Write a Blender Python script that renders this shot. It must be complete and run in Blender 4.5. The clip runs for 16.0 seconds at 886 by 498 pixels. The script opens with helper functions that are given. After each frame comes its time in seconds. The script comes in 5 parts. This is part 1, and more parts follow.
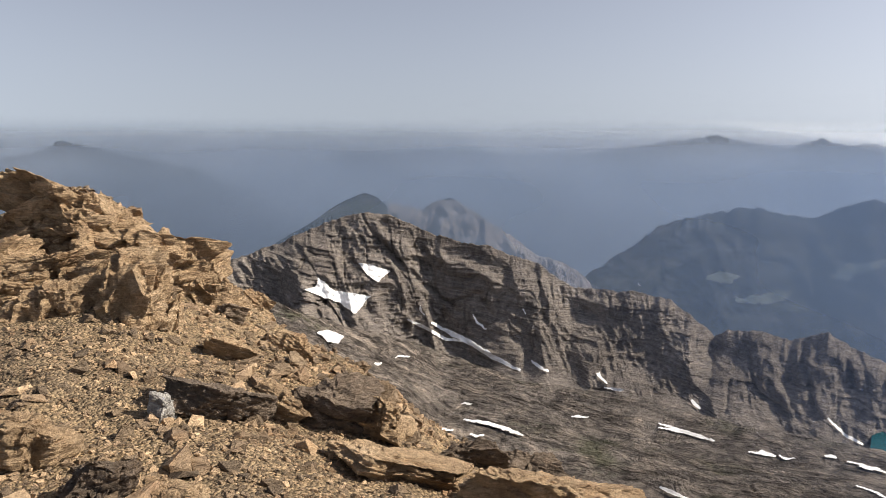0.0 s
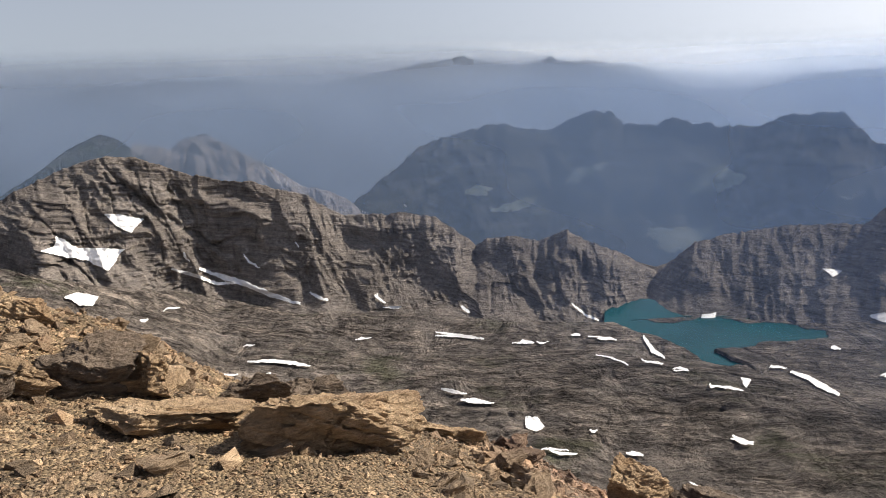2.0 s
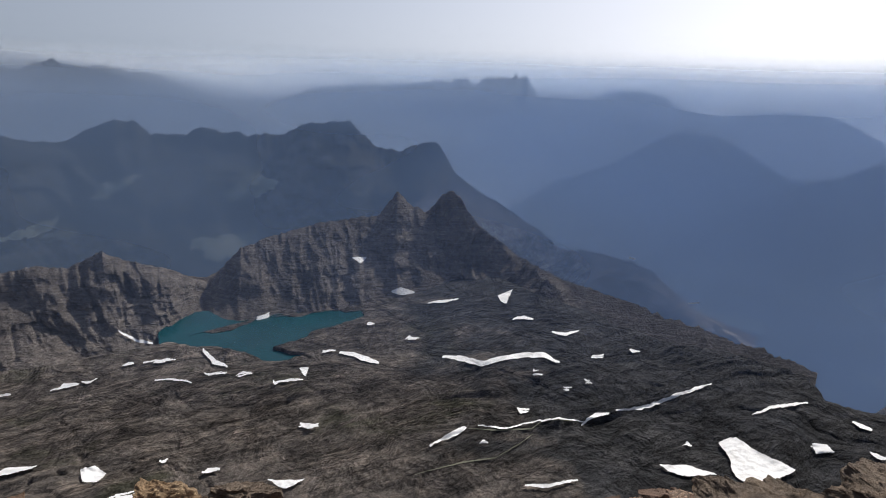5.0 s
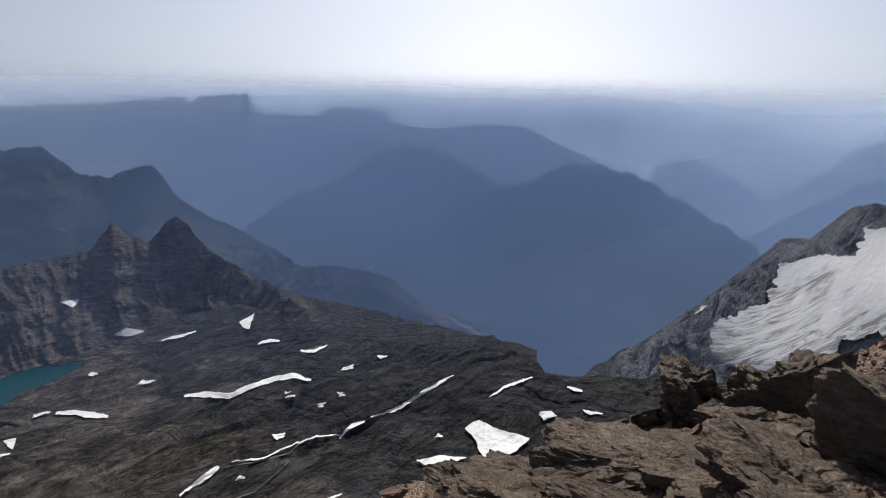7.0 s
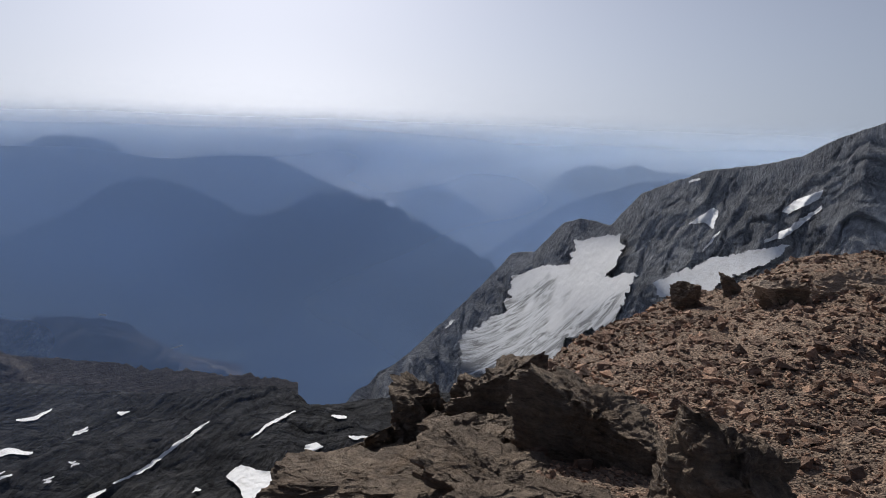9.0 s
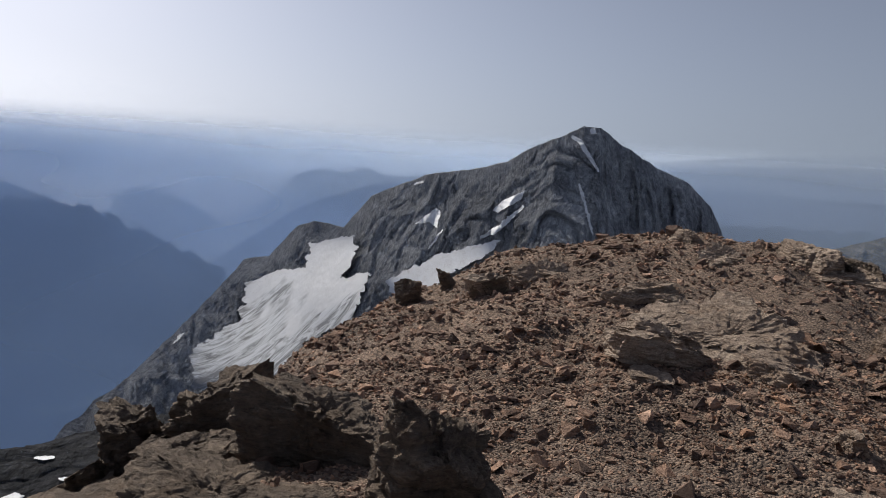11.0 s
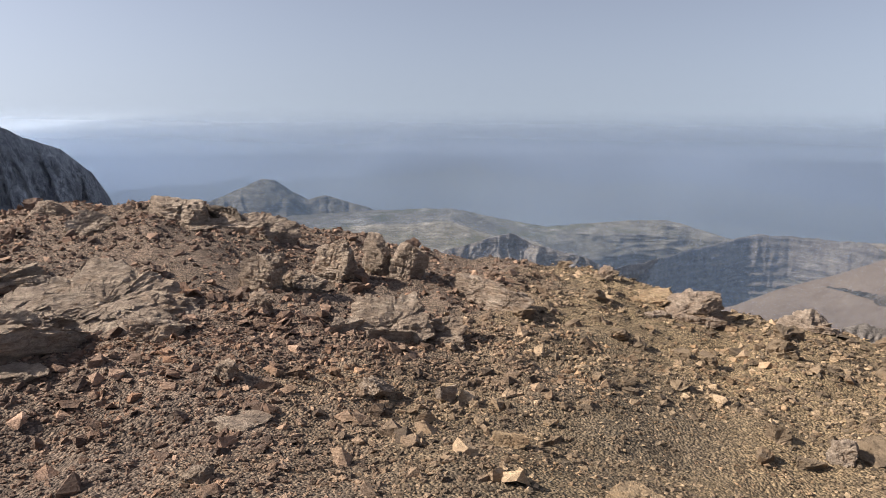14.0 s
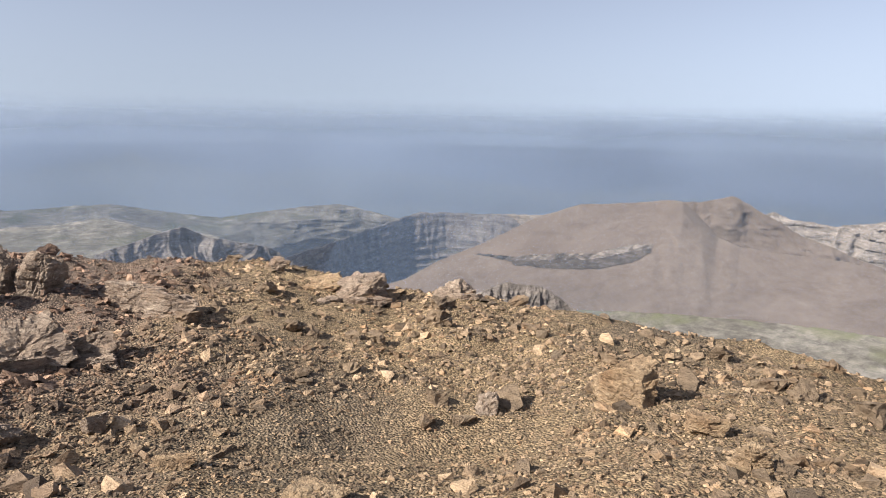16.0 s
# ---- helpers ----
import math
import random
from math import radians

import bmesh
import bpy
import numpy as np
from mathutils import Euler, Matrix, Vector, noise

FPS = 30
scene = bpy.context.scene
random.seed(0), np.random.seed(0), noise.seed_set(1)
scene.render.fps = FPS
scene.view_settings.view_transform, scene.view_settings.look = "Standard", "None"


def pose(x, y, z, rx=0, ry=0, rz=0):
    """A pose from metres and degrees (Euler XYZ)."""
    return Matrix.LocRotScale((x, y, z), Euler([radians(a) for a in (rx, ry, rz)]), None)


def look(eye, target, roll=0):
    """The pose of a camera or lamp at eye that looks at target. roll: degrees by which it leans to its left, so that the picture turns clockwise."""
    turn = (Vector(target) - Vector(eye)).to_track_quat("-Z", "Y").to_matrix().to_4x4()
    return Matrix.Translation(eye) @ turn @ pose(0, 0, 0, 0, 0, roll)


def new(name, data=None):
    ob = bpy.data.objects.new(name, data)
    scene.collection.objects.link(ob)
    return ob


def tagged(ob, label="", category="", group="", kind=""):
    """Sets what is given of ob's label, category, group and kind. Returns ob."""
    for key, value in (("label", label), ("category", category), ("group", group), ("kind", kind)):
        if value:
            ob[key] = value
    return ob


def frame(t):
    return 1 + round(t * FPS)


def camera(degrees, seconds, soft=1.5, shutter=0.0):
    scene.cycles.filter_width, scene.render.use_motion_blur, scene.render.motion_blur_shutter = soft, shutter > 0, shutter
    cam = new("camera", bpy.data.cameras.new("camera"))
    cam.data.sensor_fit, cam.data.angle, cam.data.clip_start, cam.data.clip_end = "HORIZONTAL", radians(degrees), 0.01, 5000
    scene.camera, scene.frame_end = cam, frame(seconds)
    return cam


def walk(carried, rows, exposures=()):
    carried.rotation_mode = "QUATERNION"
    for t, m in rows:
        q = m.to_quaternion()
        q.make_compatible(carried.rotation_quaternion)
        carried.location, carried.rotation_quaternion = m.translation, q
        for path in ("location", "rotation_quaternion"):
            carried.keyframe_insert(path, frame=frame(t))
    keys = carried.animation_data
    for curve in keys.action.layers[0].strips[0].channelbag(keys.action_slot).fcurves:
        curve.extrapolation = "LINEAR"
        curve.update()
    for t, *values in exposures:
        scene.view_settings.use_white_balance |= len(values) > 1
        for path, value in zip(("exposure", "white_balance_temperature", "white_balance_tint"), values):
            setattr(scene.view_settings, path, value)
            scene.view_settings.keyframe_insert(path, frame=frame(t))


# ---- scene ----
cam = camera(68.0, 16.0, soft=0.6)
PATH = [
    (0.0, 0.005, 0.000, 1.555, 80.01, -0.01, -0.01),
    (0.5, 0.014, -0.026, 1.555, 78.54, -0.69, -5.14),
    (1.0, 0.019, -0.002, 1.543, 76.99, -0.26, -10.68),
    (1.5, 0.020, -0.005, 1.524, 74.53, 0.80, -16.55),
    (2.0, 0.066, -0.026, 1.525, 73.55, 1.67, -20.76),
    (2.5, 0.117, -0.051, 1.521, 72.97, -0.04, -26.65),
    (3.0, 0.160, -0.081, 1.520, 72.73, 0.62, -31.38),
    (3.5, 0.228, -0.158, 1.539, 72.90, 0.88, -36.51),
    (4.0, 0.288, -0.243, 1.527, 73.64, 0.65, -44.48),
    (4.2, 0.316, -0.275, 1.521, 74.00, -0.13, -48.12),
    (6.3, 0.462, -0.539, 1.503, 75.28, -1.73, -72.71),
    (6.5, 0.464, -0.547, 1.496, 76.09, -1.95, -75.11),
    (7.0, 0.491, -0.572, 1.493, 76.24, -1.32, -82.75),
    (7.5, 0.496, -0.626, 1.507, 75.97, -2.26, -88.45),
    (8.0, 0.471, -0.680, 1.523, 77.14, -2.59, -93.64),
    (8.5, 0.433, -0.755, 1.533, 78.45, -2.24, -99.31),
    (8.7, 0.432, -0.799, 1.537, 78.87, -2.07, -101.40),
    (10.8, 0.330, -0.915, 1.574, 80.43, -3.41, -124.25),
    (11.0, 0.331, -0.928, 1.571, 80.68, -3.55, -127.28),
    (11.5, 0.318, -0.950, 1.582, 81.25, -3.93, -135.02),
    (12.0, 0.304, -0.999, 1.564, 80.66, -1.86, -145.09),
    (12.5, 0.264, -1.022, 1.563, 79.45, -2.72, -155.78),
    (13.0, 0.228, -1.048, 1.570, 79.55, -2.36, -162.60),
    (13.5, 0.175, -1.086, 1.568, 79.81, -1.53, -169.68),
    (14.0, 0.111, -1.188, 1.556, 79.24, -0.47, -177.75),
    (14.5, 0.051, -1.209, 1.569, 79.43, -0.65, -184.04),
    (15.0, -0.047, -1.271, 1.574, 78.49, -0.09, -189.09),
    (15.5, -0.048, -1.276, 1.581, 77.06, -0.25, -197.49),
    (16.0, -0.063, -1.295, 1.581, 78.50, -1.01, -205.62),
]
walk(cam, [(t, pose(x, y, z, rx, ry, rz)) for t, x, y, z, rx, ry, rz in PATH], [
    (0, 0.6, 6900, 10), (2, 0.57, 6800, 10), (3, 0.55, 6700, 10), (3.5, 0.4, 6600, 10), (4.2, 0.18, 6500, 10), (5, -0.08, 6350, 10), (6.5, -0.16, 6250, 10), (8.5, -0.3, 6250, 10), (9.5, -0.38, 6150, 10), (11, -0.28, 6250, 10), (12, 0.05, 6400, 10), (12.6, 0.3, 6480, 10), (13.5, 0.46, 6480, 10), (15, 0.7, 6450, 10), (16, 0.76, 6400, 10),
])

# ---- world, sun ----
SUN_AZ, SUN_EL = 89.0, 35.0
world = bpy.data.worlds.new("hazy_summer_sky")
scene.world = world
world.use_nodes = True
wn = world.node_tree
sky = wn.nodes.new("ShaderNodeTexSky")
sky.sky_type, sky.sun_disc = "NISHITA", False
sky.sun_elevation, sky.sun_rotation = radians(SUN_EL), radians(SUN_AZ)
sky.altitude, sky.air_density, sky.dust_density, sky.ozone_density = 1500, 1.0, 5.0, 1.0
milky = wn.nodes.new("ShaderNodeHueSaturation")     # summer haze whitens the sky
milky.inputs["Saturation"].default_value = 0.5
cool = wn.nodes.new("ShaderNodeMix")
cool.data_type, cool.blend_type = "RGBA", "MULTIPLY"
cool.inputs[0].default_value, cool.inputs[7].default_value = 1.0, (0.975, 0.99, 1.08, 1)
# thick air near the horizon: the low sky keeps the tone that it has a little higher up
way = wn.nodes.new("ShaderNodeTexCoord")
parts = wn.nodes.new("ShaderNodeSeparateXYZ")
wn.links.new(way.outputs["Generated"], parts.inputs[0])
square = wn.nodes.new("ShaderNodeMath")
square.operation = "MULTIPLY_ADD"
wn.links.new(parts.outputs[2], square.inputs[0])
wn.links.new(parts.outputs[2], square.inputs[1])
square.inputs[2].default_value = 0.012
lifted = wn.nodes.new("ShaderNodeMath")
lifted.operation = "SQRT"
wn.links.new(square.outputs[0], lifted.inputs[0])
joined = wn.nodes.new("ShaderNodeCombineXYZ")
wn.links.new(parts.outputs[0], joined.inputs[0])
wn.links.new(parts.outputs[1], joined.inputs[1])
wn.links.new(lifted.outputs[0], joined.inputs[2])
wn.links.new(joined.outputs[0], sky.inputs["Vector"])
wn.links.new(sky.outputs[0], milky.inputs["Color"])
wn.links.new(milky.outputs[0], cool.inputs[6])
wn.links.new(cool.outputs[2], wn.nodes["Background"].inputs[0])
wn.nodes["Background"].inputs[1].default_value = 0.081
sun_data = bpy.data.lights.new("sun", "SUN")
sun_data.energy, sun_data.angle, sun_data.color = 4.9, radians(1.0), (1.0, 0.93, 0.82)
sun = new("sun", sun_data)
to_sun = Vector((math.sin(radians(SUN_AZ)) * math.cos(radians(SUN_EL)), math.cos(radians(SUN_AZ)) * math.cos(radians(SUN_EL)), math.sin(radians(SUN_EL))))
sun.matrix_world = look(to_sun * 300, (0, 0, 0))

# ---- noise ----
def lattice(ix, iy, iz, seed):
    """A repeatable random number in 0..1 for each lattice cell."""
    h = (ix * 374761393 + iy * 668265263 + iz * 2147483647 + seed * 1274126177).astype(np.int64) & 0xFFFFFFFF
    h = ((h ^ (h >> 13)) * 1274126177) & 0xFFFFFFFF
    h = ((h ^ (h >> 16)) * 2246822519) & 0xFFFFFFFF
    return ((h ^ (h >> 15)) & 0xFFFFFF) / float(0xFFFFFF)


def value_noise(x, y, z=0.0, seed=0):
    """Smooth noise in -1..1."""
    x, y, z = np.broadcast_arrays(np.asarray(x, float), np.asarray(y, float), np.asarray(z, float))
    fx, fy, fz = np.floor(x), np.floor(y), np.floor(z)
    ix, iy, iz = fx.astype(np.int64), fy.astype(np.int64), fz.astype(np.int64)
    u, v, w = x - fx, y - fy, z - fz
    u, v, w = u * u * (3 - 2 * u), v * v * (3 - 2 * v), w * w * (3 - 2 * w)
    out = 0
    for dx in (0, 1):
        for dy in (0, 1):
            for dz in (0, 1):
                weight = (u if dx else 1 - u) * (v if dy else 1 - v) * (w if dz else 1 - w)
                out = out + weight * lattice(ix + dx, iy + dy, iz + dz, seed)
    return out * 2 - 1


def fbm(x, y, z=0.0, seed=0, octaves=4, gain=0.5):
    total, amp, scale = 0, 1.0, 1.0
    for k in range(octaves):
        total = total + amp * value_noise(x * scale, y * scale, z * scale, seed + k * 17)
        amp, scale = amp * gain, scale * 2.03
    return total


def ridged(x, y, z=0.0, seed=0, octaves=4, gain=0.5):
    """Noise with sharp crests, about -1..1."""
    total, amp, scale = 0, 1.0, 1.0
    for k in range(octaves):
        total = total + amp * (1 - 2 * np.abs(value_noise(x * scale, y * scale, z * scale, seed + k * 29)) ** 0.8)
        amp, scale = amp * gain, scale * 2.1
    return total


def smooth(a, b, x):
    t = np.clip((x - a) / (b - a), 0, 1)
    return t * t * (3 - 2 * t)


def along(table, az, column=1):
    """A column of a table of rows (azimuth, ...), between its rows."""
    return np.interp(az, [r[0] for r in table], [r[column] for r in table])


# ---- materials ----
def nodes_of(name):
    m = bpy.data.materials.new(name)
    m.use_nodes = True
    return m, m.node_tree, m.node_tree.nodes["Principled BSDF"]


def tex_noise(nt, vec, scale, detail=6.0, rough=0.6, distort=0.0):
    n = nt.nodes.new("ShaderNodeTexNoise")
    n.inputs["Scale"].default_value, n.inputs["Detail"].default_value = scale, detail
    n.inputs["Roughness"].default_value, n.inputs["Distortion"].default_value = rough, distort
    if vec is not None:
        nt.links.new(vec, n.inputs["Vector"])
    return n.outputs["Fac"]


def ramp(nt, fac, stops):
    r = nt.nodes.new("ShaderNodeValToRGB")
    while len(r.color_ramp.elements) < len(stops):
        r.color_ramp.elements.new(0.5)
    for e, (p, c) in zip(r.color_ramp.elements, stops):
        e.position, e.color = p, (*c, 1) if len(c) == 3 else c
    nt.links.new(fac, r.inputs[0])
    return r.outputs[0]


def mix(nt, fac, a, b, kind="MIX"):
    n = nt.nodes.new("ShaderNodeMix")
    n.data_type, n.blend_type = "RGBA", kind
    for sock, v in ((n.inputs[0], fac), (n.inputs[6], a), (n.inputs[7], b)):
        if isinstance(v, bpy.types.NodeSocket):
            nt.links.new(v, sock)
        else:
            sock.default_value = v if not isinstance(v, tuple) else (*v, 1)
    return n.outputs[2]


def maths(nt, op, a, b=0.0):
    n = nt.nodes.new("ShaderNodeMath")
    n.operation = op
    for sock, v in zip(n.inputs, (a, b)):
        if isinstance(v, bpy.types.NodeSocket):
            nt.links.new(v, sock)
        else:
            sock.default_value = v
    return n.outputs[0]


def bump(nt, bsdf, height, strength, distance):
    b = nt.nodes.new("ShaderNodeBump")
    b.inputs["Strength"].default_value, b.inputs["Distance"].default_value = strength, distance
    nt.links.new(height, b.inputs["Height"])
    nt.links.new(b.outputs[0], bsdf.inputs["Normal"])


def position(nt, sx=1.0, sy=1.0, sz=1.0, turn=(0, 0, 0)):
    g = nt.nodes.new("ShaderNodeNewGeometry")
    m = nt.nodes.new("ShaderNodeMapping")
    m.inputs["Scale"].default_value, m.inputs["Rotation"].default_value = (sx, sy, sz), [radians(a) for a in turn]
    nt.links.new(g.outputs["Position"], m.inputs["Vector"])
    return m.outputs[0]


def bedding(nt, turn, scale):
    """The place, first turned, then stretched along the turned axes: for beds that dip."""
    m = nt.nodes.new("ShaderNodeMapping")
    m.inputs["Scale"].default_value = scale
    nt.links.new(position(nt, turn=turn), m.inputs["Vector"])
    return m.outputs[0]


def mountain_rock(name, dark, mid, pale, grain, strata=0.0, dip=(0, 0, 0), scree=None, grass=None, relief=6.0, lines=None, moraine=None):
    """Bare mountain rock: blotches, beds of strata, scree on flatter ground and thin grass."""
    m, nt, b = nodes_of(name)
    p = position(nt)
    big = tex_noise(nt, p, 0.006, 5, 0.62, 0.4)
    fine = tex_noise(nt, p, grain, 8, 0.68, 0.3)
    col = ramp(nt, maths(nt, "ADD", maths(nt, "MULTIPLY", big, 0.55), maths(nt, "MULTIPLY", fine, 0.5)), [(0.32, dark), (0.5, mid), (0.72, pale)])
    height = fine
    if strata:
        q = bedding(nt, dip, (1.0, 1.0, 14.0))
        beds = tex_noise(nt, q, strata, 5, 0.7, 0.6)
        col = mix(nt, 0.75, col, ramp(nt, beds, [(0.36, (0.6, 0.6, 0.61)), (0.5, (0.88, 0.88, 0.88)), (0.66, (1.25, 1.22, 1.17))]), "MULTIPLY")
        drip = tex_noise(nt, position(nt, 1.0, 1.0, 0.22), 0.045, 6, 0.7, 0.5)      # water stains and small clefts
        col = mix(nt, 0.7, col, ramp(nt, drip, [(0.34, (0.55, 0.55, 0.57)), (0.46, (0.9, 0.9, 0.9)), (0.65, (1.2, 1.18, 1.15))]), "MULTIPLY")
        height = maths(nt, "ADD", maths(nt, "ADD", fine, maths(nt, "MULTIPLY", beds, 1.3)), maths(nt, "MULTIPLY", drip, 1.2))
    g = nt.nodes.new("ShaderNodeNewGeometry")
    sep = nt.nodes.new("ShaderNodeSeparateXYZ")
    nt.links.new(g.outputs["Normal"], sep.inputs[0])
    if scree:
        flat = ramp(nt, maths(nt, "ADD", sep.outputs[2], maths(nt, "MULTIPLY", maths(nt, "SUBTRACT", big, 0.5), 0.6)), [(0.72, (0, 0, 0)), (0.86, (1, 1, 1))])
        col = mix(nt, flat, col, mix(nt, 0.5, scree, ramp(nt, fine, [(0.3, (0.6, 0.6, 0.6)), (0.7, (1.2, 1.2, 1.2))]), "MULTIPLY"))
    if grass:
        where = ramp(nt, maths(nt, "MULTIPLY", tex_noise(nt, p, 0.0045, 4, 0.6), sep.outputs[2]), [(grass[0], (0, 0, 0)), (grass[0] + 0.1, (1, 1, 1))])
        col = mix(nt, maths(nt, "MULTIPLY", where, 0.8), col, grass[1])
    nt.links.new(col, b.inputs["Base Color"])
    b.inputs["Roughness"].default_value, b.inputs["Specular IOR Level"].default_value, b.inputs["Diffuse Roughness"].default_value = 0.92, 0.1, 1.0
    if moraine:                                 # dark rubble covers the south-eastern part
        at = nt.nodes.new("ShaderNodeSeparateXYZ")
        nt.links.new(p, at.inputs[0])
        side = maths(nt, "ADD", maths(nt, "MULTIPLY", maths(nt, "SUBTRACT", at.outputs[0], at.outputs[1]), 0.001), maths(nt, "MULTIPLY", maths(nt, "SUBTRACT", tex_noise(nt, p, 0.005, 5, 0.6, 0.5), 0.5), 1.6))
        rubble = mix(nt, 0.8, moraine, ramp(nt, tex_noise(nt, p, 0.2, 6, 0.75), [(0.3, (0.5, 0.5, 0.5)), (0.7, (1.5, 1.5, 1.5))]), "MULTIPLY")
        col = mix(nt, ramp(nt, side, [(0.38, (0, 0, 0)), (0.62, (0.95, 0.95, 0.95))]), col, rubble)
        nt.links.new(col, b.inputs["Base Color"])
    if lines:                                   # thin outcropping beds, seen from above as long streaks, with ledge shadows painted in
        bend = tex_noise(nt, p, 0.0035, 3, 0.5)
        bare = ramp(nt, tex_noise(nt, p, 0.008, 4, 0.6, 0.8), [(0.42, (0.15, 0.15, 0.15)), (0.6, (1, 1, 1))])     # elsewhere rubble lies over the beds
        slabs = tex_noise(nt, p, 0.022, 4, 0.6, 0.6)
        col = mix(nt, 0.8, col, ramp(nt, slabs, [(0.36, (0.56, 0.57, 0.58)), (0.5, (0.95, 0.95, 0.94)), (0.64, (1.4, 1.38, 1.33))]), "MULTIPLY")
        for size, deep in ((lines[1], 1.0), (lines[1] * 2.6, 0.7)):
            q = nt.nodes.new("ShaderNodeVectorMath")
            q.operation = "ADD"
            lift = nt.nodes.new("ShaderNodeCombineXYZ")
            nt.links.new(maths(nt, "MULTIPLY", bend, 90.0), lift.inputs[0])
            nt.links.new(bedding(nt, (0, 0, lines[0]), (1.0, 0.15, 0.6)), q.inputs[0])
            nt.links.new(lift.outputs[0], q.inputs[1])
            beds = tex_noise(nt, q.outputs[0], size, 2.5, 0.6, 0.35)
            seams = ramp(nt, beds, [(0.38, (0.34, 0.33, 0.33)), (0.46, (0.86, 0.85, 0.84)), (0.56, (1.06, 1.05, 1.03)), (0.66, (1.7, 1.65, 1.58))])
            col = mix(nt, maths(nt, "MULTIPLY", bare, 0.7 * deep), col, seams, "MULTIPLY")
            # sharp dark lines painted along the beds as shade under the ledges
            off = maths(nt, "ABSOLUTE", maths(nt, "SUBTRACT", beds, 0.5))
            col = mix(nt, maths(nt, "MULTIPLY", bare, 0.8 * deep), col, ramp(nt, off, [(0.0, (0.32, 0.31, 0.31)), (0.012, (0.55, 0.54, 0.54)), (0.028, (1, 1, 1))]), "MULTIPLY")
            height = maths(nt, "ADD", height, maths(nt, "MULTIPLY", maths(nt, "MULTIPLY", beds, bare), 2.6 * deep))
        joints = nt.nodes.new("ShaderNodeTexVoronoi")       # clefts that part the slabs
        joints.feature = "DISTANCE_TO_EDGE"
        joints.inputs["Scale"].default_value = 0.014
        warp = nt.nodes.new("ShaderNodeVectorMath")
        warp.operation = "ADD"
        shift = nt.nodes.new("ShaderNodeCombineXYZ")
        nt.links.new(maths(nt, "MULTIPLY", tex_noise(nt, p, 0.012, 5, 0.65), 60.0), shift.inputs[0])
        nt.links.new(maths(nt, "MULTIPLY", slabs, 40.0), shift.inputs[1])
        nt.links.new(bedding(nt, (0, 0, lines[0]), (1.0, 0.5, 0.0)), warp.inputs[0])
        nt.links.new(shift.outputs[0], warp.inputs[1])
        nt.links.new(warp.outputs[0], joints.inputs["Vector"])
        col = mix(nt, 0.75, col, ramp(nt, joints.outputs["Distance"], [(0.0, (0.35, 0.35, 0.36)), (0.03, (0.7, 0.7, 0.7)), (0.06, (1, 1, 1))]), "MULTIPLY")
        nt.links.new(col, b.inputs["Base Color"])
    bump(nt, b, height, 1.0, relief)
    return m


LIMESTONE = mountain_rock("weathered_grey_limestone", (0.12, 0.105, 0.096), (0.25, 0.22, 0.2), (0.42, 0.375, 0.34), 0.09, 0.013, (4, -8, 0), None, None, 7.0)
PAVEMENT = mountain_rock("ice_scraped_limestone_pavement", (0.108, 0.095, 0.088), (0.205, 0.18, 0.165), (0.38, 0.336, 0.304), 0.16, 0.022, (3, 2, 0), None, (0.54, (0.085, 0.088, 0.058)), 6.0, (-65, 0.032), (0.078, 0.08, 0.088))
DARK_SLATE = mountain_rock("dark_folded_limestone", (0.12, 0.125, 0.138), (0.36, 0.374, 0.405), (0.74, 0.755, 0.78), 0.1, 0.022, (35, 48, 25), None, None, 7.0)
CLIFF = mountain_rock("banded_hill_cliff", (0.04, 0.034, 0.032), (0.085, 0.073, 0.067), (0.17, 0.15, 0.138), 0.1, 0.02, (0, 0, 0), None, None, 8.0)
# near-black colour paints the shade that lies on the valley floor
SHADED_VALLEY = mountain_rock("valley_painted_shade", (0.012, 0.016, 0.012), (0.022, 0.028, 0.02), (0.05, 0.052, 0.04), 0.02, 0, (0, 0, 0), None, None, 10.0)
WOODED = mountain_rock("dark_grassy_mountain_side", (0.05, 0.052, 0.045), (0.085, 0.088, 0.07), (0.17, 0.16, 0.13), 0.02, 0, (0, 0, 0), None, (0.5, (0.1, 0.11, 0.06)), 14.0)
FAR_SIDE = mountain_rock("far_mountain_side", (0.04, 0.043, 0.036), (0.06, 0.061, 0.052), (0.17, 0.165, 0.145), 0.006, 0, (0, 0, 0), None, (0.52, (0.14, 0.145, 0.1)), 3.0)
STREAKED = mountain_rock("pale_streaked_scree", (0.2, 0.175, 0.165), (0.5, 0.44, 0.415), (0.85, 0.78, 0.74), 0.03, 0.014, (0, 60, 20), None, None, 6.0)
TURF = mountain_rock("grey_rock_and_turf", (0.08, 0.074, 0.068), (0.14, 0.132, 0.12), (0.25, 0.235, 0.215), 0.06, 0.012, (0, 0, 0), None, (0.53, (0.12, 0.125, 0.08)), 3.0)
MEADOW = mountain_rock("pale_dry_meadow", (0.16, 0.17, 0.12), (0.3, 0.3, 0.22), (0.46, 0.45, 0.36), 0.03, 0, (0, 0, 0), None, None, 3.0)
SHALE = mountain_rock("bare_brown_shale_slope", (0.095, 0.074, 0.062), (0.145, 0.115, 0.097), (0.2, 0.162, 0.138), 0.045, 0, (0, 6, 0), None, None, 6.0)
PLATEAU = mountain_rock("dry_pasture_plateau", (0.155, 0.143, 0.12), (0.24, 0.222, 0.187), (0.44, 0.405, 0.357), 0.02, 0.01, (0, 0, 0), None, (0.5, (0.13, 0.132, 0.09)), 4.0)


